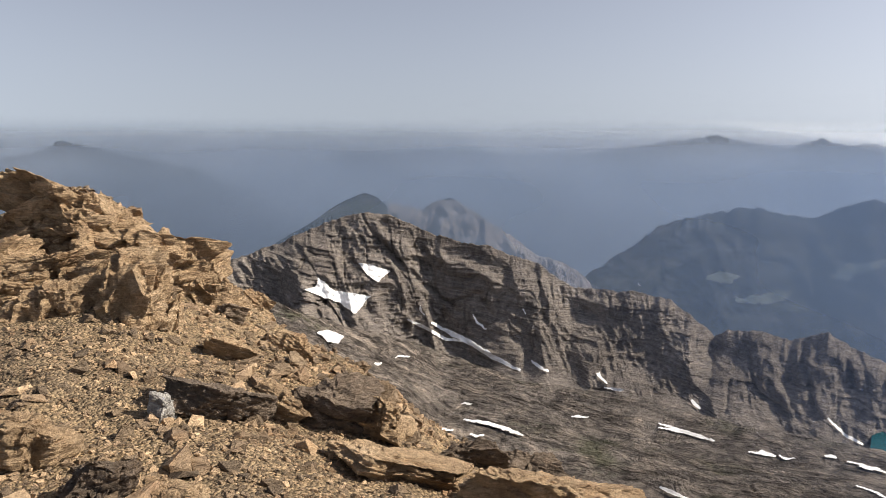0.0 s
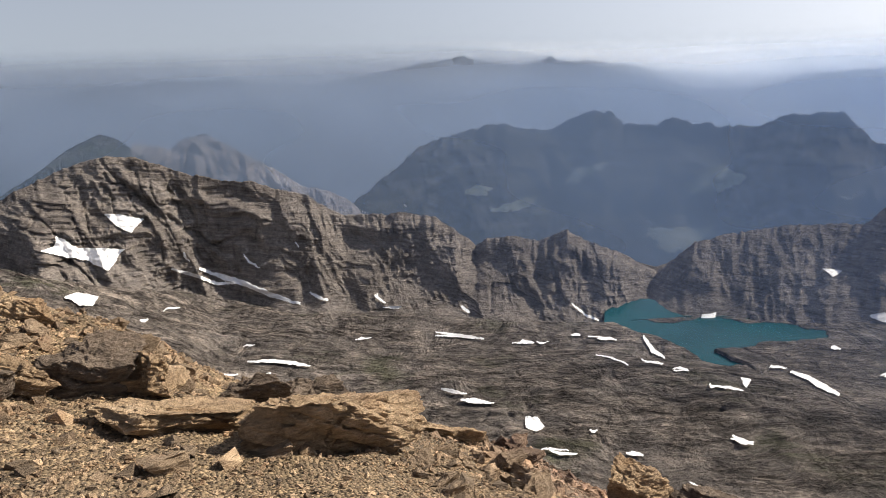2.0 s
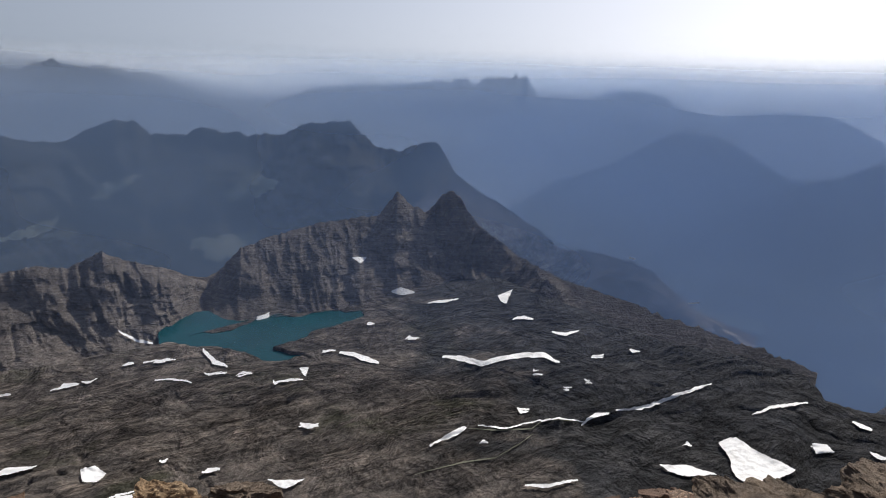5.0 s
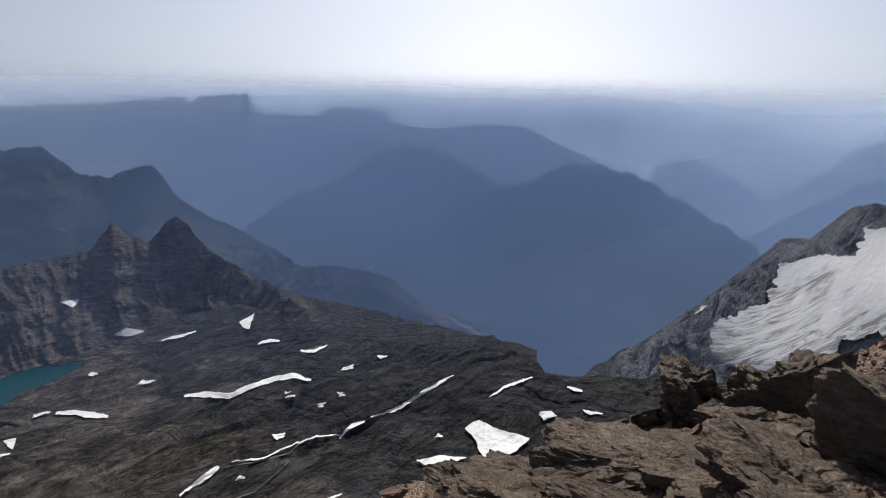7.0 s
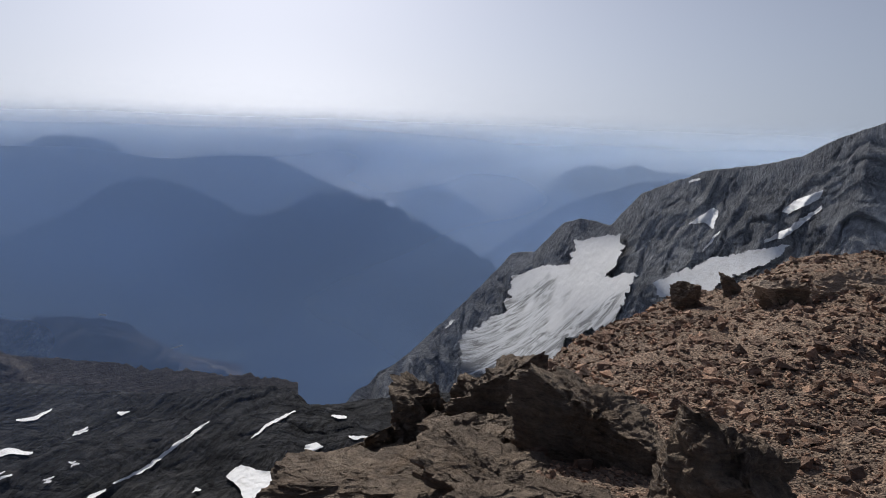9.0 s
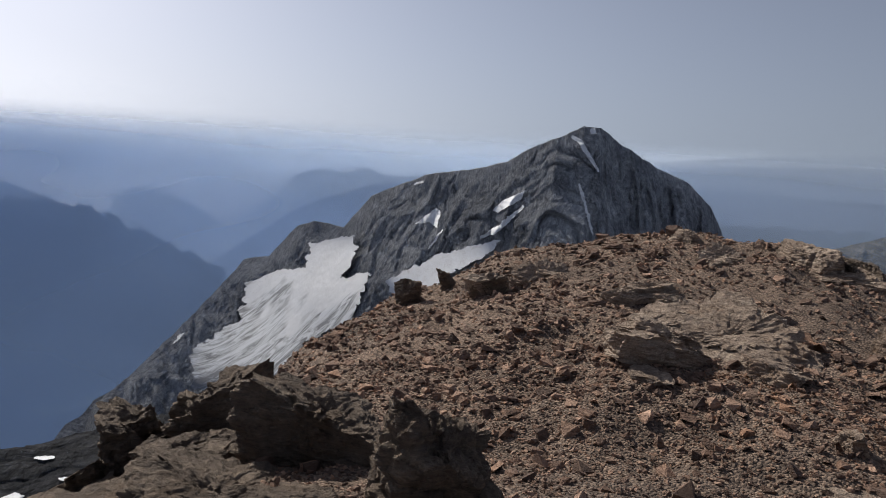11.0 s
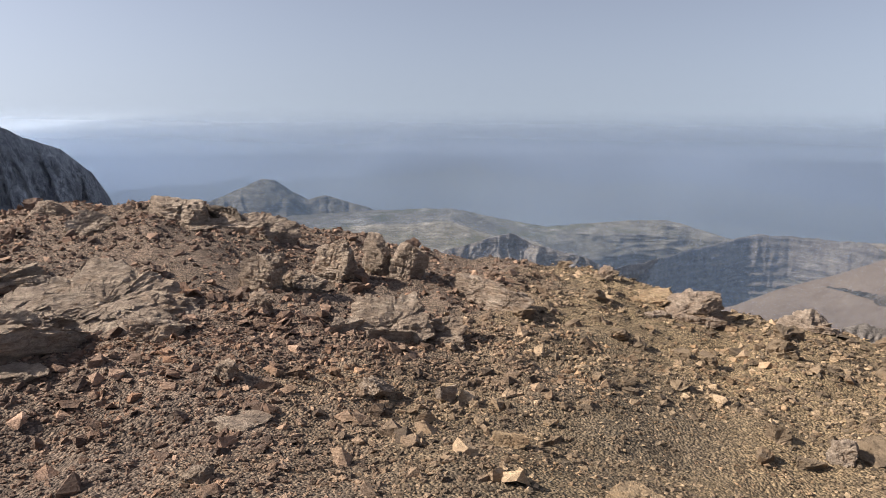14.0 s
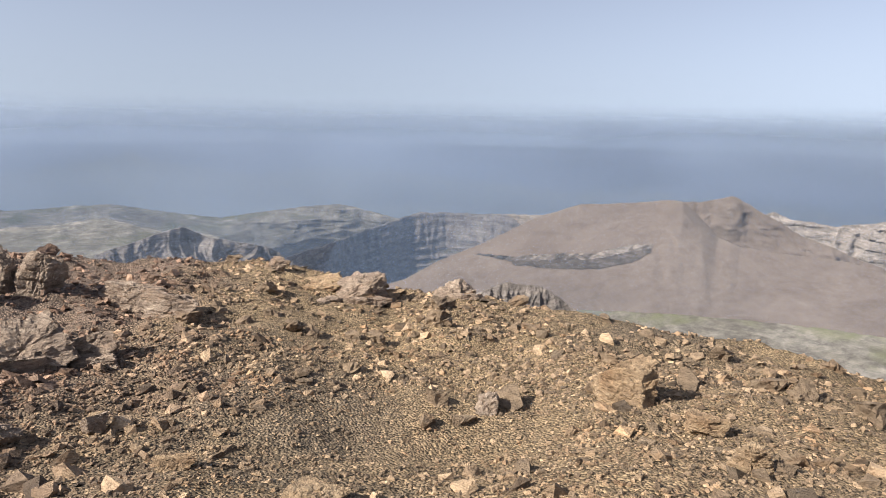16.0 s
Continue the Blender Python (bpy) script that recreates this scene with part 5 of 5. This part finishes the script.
ground = tagged(grid_object("ground", np.stack([GX, GY, ground_height(GX, GY)], -1), GRAVEL, wrap=True), "ochre gravel and shattered stone on the summit", "ground", kind="structure")


CHIP_FACES = np.array([[0, 1, 4], [1, 5, 4], [1, 2, 5], [2, 6, 5], [2, 3, 6], [3, 0, 6], [0, 4, 6], [4, 5, 6]])
rng = np.random.default_rng(11)


def chip_shape():
    """A sharp broken chip of 8 triangles, open below where it sits in the gravel."""
    turn = np.radians(np.array([0, 90, 180, 270]) + rng.uniform(-30, 30, 4))
    base = np.stack([np.cos(turn), np.sin(turn), np.full(4, -0.5)], 1) * np.array([0.6, 0.6, 1]) * rng.uniform(0.75, 1.1, (4, 1))
    turn = np.radians(np.array([40, 150, 265]) + rng.uniform(-25, 25, 3))
    top = np.stack([np.cos(turn) * 0.5, np.sin(turn) * 0.5, rng.uniform(0.05, 0.6, 3)], 1) * np.array([1, 1, 1.0])
    return np.concatenate([base, top]) * np.array([1.0, rng.uniform(0.55, 0.95), rng.uniform(0.25, 0.6)])


chips = np.stack([chip_shape() for _ in range(80)])


def scatter_stones(name, count, az0, az1, r0, r1, size0, size1, label, power=1.0, even=0.0, tip=0.28, fewer=0.0):
    """Loose stones strewn over a sector of the summit."""
    az = np.radians(rng.uniform(az0, az1, count))
    r = r0 + (r1 - r0) * rng.uniform(0, 1, count) ** power
    x, y = STAND[0] + r * np.sin(az), STAND[1] + r * np.cos(az)
    clump = fbm(x * 0.55, y * 0.55, 0, 333, 3) + 0.7 * fbm(x * 1.9, y * 1.9, 0, 341, 2)
    keep = rng.uniform(-1.1, 0.9, count) < clump + even - 0.6 * (smooth(48, 70, np.degrees(az)) - smooth(104, 118, np.degrees(az))) - fewer * smooth(172, 205, np.degrees(az))
    x, y = x[keep], y[keep]
    n = len(x)
    z = ground_height(x, y)
    size = size0 * (size1 / size0) ** (rng.uniform(0, 1, n) ** 2.2)
    a, b, c = rng.uniform(0, 6.283, n), rng.normal(0, tip, n), rng.normal(0, tip, n)
    V = chips[rng.integers(0, 80, n)] * size[:, None, None]
    for u, v, angle in ((1, 2, b), (2, 0, c), (0, 1, a)):
        p, q = V[..., u].copy(), V[..., v].copy()
        V[..., u] = p * np.cos(angle)[:, None] - q * np.sin(angle)[:, None]
        V[..., v] = p * np.sin(angle)[:, None] + q * np.cos(angle)[:, None]
    V = V + np.stack([x, y, z + size * 0.13], 1)[:, None, :]
    F = (CHIP_FACES[None] + np.arange(n)[:, None, None] * 7).reshape(-1, 3)
    ob = quads_object(name, V.reshape(-1, 3), F, LOOSE, shade=False)
    return tagged(ob, label, "scree", kind="stuff")


scatter_stones("fine_scree", 96000, -40, 246, 1.8, 7.5, 0.018, 0.055, "fine ochre and grey scree", 0.85, 0.75)
scatter_stones("fine_scree", 46000, -40, 246, 6.0, 14.0, 0.04, 0.1, "fine scree of the summit slope", 0.9, 0.4)
scatter_stones("coarse_scree", 30000, -40, 246, 3.0, 15, 0.05, 0.19, "coarse ochre and brown scree stones", 0.65, 0.15, 0.4, 0.75)


# ---- boulders and crags ----
def cube_shell(n):
    """Points and faces of a cube's skin, n cells a side, as one closed mesh."""
    index, V, F = {}, [], []

    def vert(p):
        if p not in index:
            index[p] = len(V)
            V.append(p)
        return index[p]

    for axis in range(3):
        for side in (0, n):
            for i in range(n):
                for j in range(n):
                    q = []
                    for a, b in ((i, j), (i + 1, j), (i + 1, j + 1), (i, j + 1)):
                        p = [a, b]
                        p.insert(axis, side)
                        q.append(vert(tuple(p)))
                    F.append(q if (side == n) != (axis == 1) else q[::-1])
    return np.array(V, float) / n * 2 - 1, np.array(F)


SHELLS = {n: cube_shell(n) for n in (5, 9, 14, 24, 36, 52)}
ROCK_WORDS = {
    "grey_slab": "grey flat-topped rock slab lying in ochre gravel", "pale_block": "pale ochre rock block beside a grey slab", "cave_rock": "brown rock with a dark hollow face",
    "crag": "ochre fractured crag standing out of the slope", "block": "angular broken rock block among scree", "slab": "flat bedded rock slab lying on scree",
    "white_stone": "white quartz-veined stone beside the grey slab", "stone": "loose angular stone lying on gravel", "boulder": "large ochre boulder with bedded edges on gravel", "overhang_rock": "brown overhanging rock with deep shade below",
    "bedrock_slab": "brown sloping bedrock slab at the edge of the drop", "shadowed_block": "big brown block with its near face in shade", "ledge": "pale cracked bedrock ledge breaking through the scree"}


def rock_points(r, n, width, depth, height, seed, cuts, face=0.0, beds=1.0, split=1.0):
    """An angular rock standing on the origin: a box cut by random planes and split along its beds and joints."""
    V, F = SHELLS[n]
    p = V / np.maximum(np.linalg.norm(V, axis=1, keepdims=True) * 0.12 + 0.88, 1e-6)
    for k in range(cuts):
        a = r.normal(0, 1, 3) * np.array([1, 1, 0.8 if k % 2 else 0.3])
        a /= np.linalg.norm(a)
        p = p - np.clip(p @ a - r.uniform(0.42, 0.85), 0, None)[:, None] * a
    top = np.array([r.normal(0, 0.25), r.normal(0, 0.25), 1.0])
    top /= np.linalg.norm(top)
    p = p - np.clip(p @ top - r.uniform(0.5, 0.75), 0, None)[:, None] * top
    if face:                                    # a broken front that leans out over its foot
        a = np.array([r.normal(0, 0.25), -1.0, -face])
        a /= np.linalg.norm(a)
        p = p - np.clip(p @ a - r.uniform(0.3, 0.45), 0, None)[:, None] * a
    lo, hi = p.min(0), p.max(0)
    p = (p - (lo + hi) / 2) / (hi - lo) * np.array([width * 1.06, depth * 1.06, height * 1.4])
    size = (width * depth * height) ** (1 / 3)
    unit = max(size, 0.62 * math.sqrt(width * depth))
    m = np.array(Euler((r.normal(0, 0.25), r.normal(0, 0.25), r.uniform(0, 3))).to_matrix())
    warp = 0.12 * fbm(p[:, 0] / size * 1.6 + seed, p[:, 1] / size * 1.6, p[:, 2] / size * 1.6, seed + 1, 2)
    off, groove = 0, 0
    for scale, amount in ((1.0, 0.17), (0.42, 0.075)):
        c = (p @ m) / unit / (np.array([0.75, 0.6, max(0.34, 0.5 * height / unit)]) * scale) + warp[:, None] / scale + seed * 0.37
        cell = np.floor(c).astype(np.int64)
        edge = np.minimum(c - cell, 1 - (c - cell)).min(1)
        off = off + split * amount * (lattice(cell[:, 0], cell[:, 1], cell[:, 2], seed + 3) - 0.62)
        groove = groove + split * amount * 0.45 * (1 - smooth(0.0, 0.14, edge))
    chips = ridged(p[:, 0] / size * 5 + seed, p[:, 1] / size * 5, p[:, 2] / size * 7, seed + 7, 3, 0.6)
    leaf = np.array([r.normal(0.12, 0.12), r.normal(-0.1, 0.12), 1.0])      # the beds, of uneven thickness, stand out or weather back
    for thick, amount in ((max(0.06, 0.22 * height), 0.075), (0.028, 0.02)):
        c = (p @ leaf) / thick + 0.22 * fbm(p[:, 0] / size * 1.1 + seed, p[:, 1] / size * 1.1, 0.0, seed + 21, 3)
        layer = np.floor(c).astype(np.int64)
        edge = np.minimum(c - layer, 1 - (c - layer))
        off = off + beds * amount * (lattice(layer, layer * 0, layer * 0, seed + 23) - 0.55)
        groove = groove + amount * 0.5 * (1 - smooth(0.0, 0.2, edge))
    side = p * np.array([1, 1, 0.35])
    out = side / np.maximum(np.linalg.norm(side, axis=1, keepdims=True), 1e-6)
    p = p + out * (off - groove + 0.03 * chips)[:, None] * size
    p[:, 2] += 0.02 * size * chips
    return p, F


STONES = {"ochre": OCHRE, "brown": BROWN, "rose": ROSE, "quartz": QUARTZ}
UNDERCUT = {"overhang_rock": 0.7, "shadowed_block": 0.55, "cave_rock": 0.6, "grey_slab": 0.4, "slab": 0.35, "boulder": 0.35, "block": 0.25}
MANY = {"crag": 13, "ledge": 5, "overhang_rock": 8, "bedrock_slab": 8, "boulder": 0, "shadowed_block": 0}


def make_rock(name, x, y, width, depth, height, turned, material, seed):
    """A rock bedded into the ground; crags and ledges are broken into several blocks."""
    r = np.random.default_rng(seed + 500)
    face = UNDERCUT.get(name, 0)
    if turned < -135 and face:                  # these break towards the sun
        face, turned = -0.3, turned - 40
    n = 52 if width > 0.9 else 36 if width > 0.45 else 24 if width > 0.25 else 14
    base = float(ground_height(x, y))
    flat = name in ("slab", "bedrock_slab", "ledge", "grey_slab")
    if MANY.get(name, 0) == 0:
        p, F = rock_points(r, n, width, depth, height, seed, 6 if flat else 12, face, 0.5, 0.5 if width > 0.45 else 0.8)
        ob = quads_object(name, p + np.array([0, 0, height * 0.28]), F, STONES[material], shade=False)
    else:
        ob = new(name)
        for k in range(MANY[name]):
            f = 1.0 if k == 0 else r.uniform(0.3, 0.7)
            w, d, h = width * f * (0.8 if k == 0 else 1), depth * f * r.uniform(0.7, 1.1), height * (0.85 if k == 0 else r.uniform(0.35, 0.95) * (0.6 + 0.4 * f))
            px, py = (0, 0.1 * depth) if k == 0 else (r.uniform(-0.48, 0.48) * width, r.uniform(-0.55, 0.4) * depth)
            p, F = rock_points(r, n if k == 0 else 24 if w > 0.4 else 14, w, d, h, seed * 13 + k, 8, face if k % 2 == 0 else 0, 0.35 if name == 'ledge' else 1.0)
            lean = 0.28 if name == "crag" else 0.12
            m = np.array(Euler((0.55 if name == "ledge" and k == 0 else r.normal(0, lean), r.normal(0, lean), r.normal(0, 0.5) if k else 0)).to_matrix())
            c, s = math.cos(radians(turned)), math.sin(radians(turned))
            gz = float(ground_height(x + px * c - py * s, y + px * s + py * c)) - base
            quads_object("main_mass" if k == 0 else "broken_block", p @ m.T + np.array([px, py, gz + h * (0.02 if name == "ledge" else 0.2)]), F, STONES[material], ob, shade=False)
    lie = Matrix.Identity(4)
    if MANY.get(name, 0) == 0:
        reach = 0.5 * width
        gx = float(ground_height(x + reach, y, False) - ground_height(x - reach, y, False)) / (2 * reach)
        gy = float(ground_height(x, y + reach, False) - ground_height(x, y - reach, False)) / (2 * reach)
        lie = Vector((0, 0, 1)).rotation_difference(Vector((-0.8 * gx, -0.8 * gy, 1))).to_matrix().to_4x4()
    ob.matrix_world = pose(x, y, base) @ lie @ pose(0, 0, 0, 0, 0, turned)
    return tagged(ob, ROCK_WORDS[name], "rock", "rocks on the summit")


make_rock('slab', -1.32, 2.92, 0.36, 0.33, 0.09, 24, 'ochre', 11)
make_rock('stone', -2.31, 6.84, 0.31, 0.25, 0.20, 19, 'brown', 12)
make_rock('stone', -2.41, 8.49, 0.29, 0.23, 0.17, 16, 'ochre', 13)
make_rock('stone', 2.08, 5.09, 0.44, 0.35, 0.16, -22, 'ochre', 17)
make_rock('block', 9.71, -7.55, 0.50, 0.40, 0.44, -125, 'brown', 31)
make_rock('block', 9.62, -8.34, 0.31, 0.25, 0.45, -129, 'brown', 32)
make_rock('slab', 7.48, -7.46, 0.61, 0.49, 0.29, -132, 'brown', 33)
make_rock('block', 4.69, -11.24, 1.09, 0.65, 0.32, -157, 'rose', 37)
make_rock('block', 6.87, -11.42, 0.64, 0.38, 0.23, -148, 'rose', 38)
make_rock('crag', -3.24, 5.42, 0.55, 0.33, 0.42, 31, 'ochre', 44)
make_rock('block', -2.74, 8.93, 0.57, 0.40, 0.35, 17, 'ochre', 45)
make_rock('block', -1.55, 6.43, 0.53, 0.37, 0.22, 14, 'ochre', 46)
make_rock('slab', -1.91, 5.63, 0.48, 0.33, 0.20, 19, 'ochre', 47)
make_rock('slab', 0.79, 3.80, 0.46, 0.37, 0.13, -11, 'ochre', 48)
make_rock('block', -0.56, 4.80, 0.76, 0.53, 0.13, 7, 'ochre', 49)
make_rock('slab', 1.81, 5.15, 0.55, 0.39, 0.10, -17, 'ochre', 50)
make_rock('ledge', 3.38, -11.27, 1.63, 0.82, 0.23, -163, 'rose', 53)
make_rock('ledge', 7.61, -8.59, 1.08, 0.65, 0.27, -136, 'rose', 54)
make_rock('slab', 2.28, -9.16, 0.66, 0.39, 0.28, -166, 'rose', 55)
make_rock('ledge', 5.77, -10.73, 0.96, 0.58, 0.23, -150, 'rose', 56)
make_rock('block', 2.33, -7.92, 0.35, 0.25, 0.22, -163, 'rose', 57)
make_rock('stone', -2.63, -5.71, 0.20, 0.16, 0.16, -211, 'rose', 58)
make_rock('stone', 2.02, -6.09, 0.24, 0.20, 0.13, -161, 'rose', 59)
make_rock('stone', 0.27, -6.26, 0.20, 0.12, 0.16, -180, 'rose', 60)
make_rock('stone', 1.63, -4.58, 0.17, 0.14, 0.09, -159, 'rose', 61)
make_rock('slab', 1.73, -5.46, 0.42, 0.34, 0.03, -162, 'rose', 62)
make_rock('block', 0.83, -6.13, 0.28, 0.22, 0.13, -174, 'rose', 63)
make_rock('stone', 3.65, -5.99, 0.42, 0.35, 0.09, -146, 'rose', 64)
make_rock('slab', 7.57, -7.51, 0.63, 0.51, 0.35, -132, 'rose', 65)
make_rock('ledge', -2.93, -10.00, 1.17, 0.70, 0.28, -199, 'rose', 66)
make_rock('ledge', -4.15, -9.35, 0.7, 0.5, 0.16, -206, 'rose', 67)
make_rock('stone', -2.09, -11.45, 0.27, 0.19, 0.25, -192, 'rose', 68)
make_rock('stone', -3.63, -4.34, 0.32, 0.26, 0.14, -230, 'ochre', 70)
make_rock('stone', -3.23, -3.66, 0.29, 0.23, 0.15, -233, 'ochre', 71)
make_rock('stone', -0.20, -5.39, 0.27, 0.21, 0.08, -182, 'ochre', 72)
make_rock('slab', -0.87, -4.56, 0.33, 0.30, 0.08, -194, 'ochre', 73)
make_rock('stone', 0.28, -6.30, 0.19, 0.13, 0.13, -176, 'ochre', 74)
make_rock('ledge', -3.05, -10.43, 1.16, 0.81, 0.20, -198, 'ochre', 75)
make_rock('stone', -5.98, -3.90, 0.29, 0.23, 0.30, -246, 'ochre', 77)
make_rock('crag', -4.1, 7.35, 2.1, 1.2, 0.95, 30, 'ochre', 5)
make_rock('overhang_rock', -3.8, 6.35, 1.35, 0.6, 0.34, 31, 'ochre', 4)
make_rock('crag', -2.75, 5.65, 0.75, 0.5, 0.78, 27, 'ochre', 7)
make_rock('crag', -2.7, 7.3, 0.6, 0.45, 0.66, 20, 'ochre', 8)
make_rock('crag', -5.3, 7.0, 0.9, 0.7, 0.7, 36, 'ochre', 6)
make_rock('grey_slab', -1.5, 4.15, 0.74, 0.5, 0.25, 20, 'brown', 0)
make_rock('white_stone', -1.74, 3.9, 0.22, 0.19, 0.16, 24, 'quartz', 1)
make_rock('pale_block', -1.16, 4.45, 0.42, 0.34, 0.25, 16, 'ochre', 2)
make_rock('cave_rock', -0.84, 4.62, 0.66, 0.52, 0.4, 11, 'brown', 3)
make_rock('pale_block', -0.46, 4.62, 0.36, 0.34, 0.3, 6, 'ochre', 82)
make_rock('block', -2.1, 3.12, 0.45, 0.38, 0.3, 34, 'ochre', 9)
make_rock('block', -1.62, 2.86, 0.36, 0.3, 0.24, 30, 'brown', 10)
make_rock('slab', -0.28, 3.98, 0.95, 0.6, 0.15, 8, 'ochre', 14)
make_rock('boulder', 0.62, 3.72, 1.42, 0.8, 0.34, 26, 'ochre', 15)
make_rock('overhang_rock', 0.72, 5.1, 1.2, 0.62, 0.34, -6, 'brown', 16)
make_rock('block', 3.72, 4.62, 0.62, 0.5, 0.52, -38, 'ochre', 18)
make_rock('block', 4.3, 4.15, 0.82, 0.6, 0.46, -45, 'brown', 19)
make_rock('overhang_rock', 6.2, -2.32, 1.1, 0.85, 0.78, -105, 'brown', 20)
make_rock('block', 5.62, -2.95, 0.74, 0.62, 0.64, -112, 'brown', 21)
make_rock('stone', 5.62, -2.3, 0.32, 0.3, 0.32, -106, 'brown', 22)
make_rock('slab', 5.12, -2.36, 0.8, 0.5, 0.26, -107, 'brown', 23)
make_rock('bedrock_slab', 4.45, -1.55, 2.1, 1.5, 0.2, -103, 'brown', 24)
make_rock('bedrock_slab', 5.5, -1.45, 1.3, 0.9, 0.16, -100, 'brown', 25)
make_rock('bedrock_slab', 5.5, -0.8, 1.1, 0.8, 0.12, -93, 'brown', 26)
make_rock('bedrock_slab', 4.95, -2.75, 0.9, 0.8, 0.2, -112, 'brown', 27)
make_rock('bedrock_slab', 3.85, -2.1, 1.2, 0.9, 0.17, -108, 'brown', 30)
make_rock('boulder', 4.3, -2.95, 1.0, 0.72, 0.64, -118, 'brown', 28)
make_rock('shadowed_block', 2.72, -2.82, 0.82, 0.62, 0.72, -127, 'brown', 29)
make_rock('ledge', 5.3, -8.2, 1.2, 0.6, 0.4, -146, 'rose', 34)
make_rock('ledge', 3.72, -7.45, 1.9, 1.4, 0.38, -152, 'rose', 35)
make_rock('slab', 2.6, -8.85, 0.55, 0.32, 0.5, -162, 'rose', 36)
make_rock('block', 1.88, -9.9, 0.65, 0.5, 0.62, -169, 'rose', 39)
make_rock('block', 1.42, -10.4, 0.5, 0.4, 0.56, -174, 'rose', 40)
make_rock('block', 1.0, -10.2, 0.48, 0.4, 0.5, -177, 'rose', 41)
make_rock('ledge', 0.85, -7.65, 1.2, 0.6, 0.44, -175, 'rose', 42)
make_rock('slab', 0.0, -10.0, 0.75, 0.5, 0.3, -180, 'rose', 43)
make_rock('block', -0.45, -9.15, 0.72, 0.5, 0.34, -183, 'rose', 52)
make_rock('slab', 4.9, -11.6, 0.9, 0.6, 0.26, -158, 'brown', 83)
make_rock('slab', 4.0, -11.6, 0.8, 0.5, 0.22, -161, 'brown', 84)
make_rock('boulder', -3.56, -5.12, 0.5, 0.38, 0.36, -215, 'ochre', 69)

# single broken stones that lie on the scree, mostly along the brow
rng = np.random.default_rng(29)
stone_meshes = []
for k in range(16):
    p, F = rock_points(rng, 5, 1.0, rng.uniform(0.55, 0.9), rng.uniform(0.22, 0.5), 900 + k, 9)
    ob = quads_object("stone", p, F, LOOSE, shade=False)
    stone_meshes.append(ob.data)
    bpy.data.objects.remove(ob)
for k in range(290):
    az = rng.uniform(-36, 244)
    brow = float(along(BROW, az))
    d = brow * rng.uniform(0.45, 1.03) ** 0.8
    x, y = STAND[0] + d * math.sin(radians(az)), STAND[1] + d * math.cos(radians(az))
    size = rng.uniform(0.12, 0.4) * (0.45 + 0.55 * d / brow)
    ob = new("stone", stone_meshes[k % 16])
    ob.matrix_world = pose(x, y, float(ground_height(x, y)) + size * 0.08, rng.normal(0, 14), rng.normal(0, 14), rng.uniform(0, 360)) @ Matrix.Scale(size, 4)
    tagged(ob, "broken angular stone lying on the scree", "stone", "stones strewn on the summit")
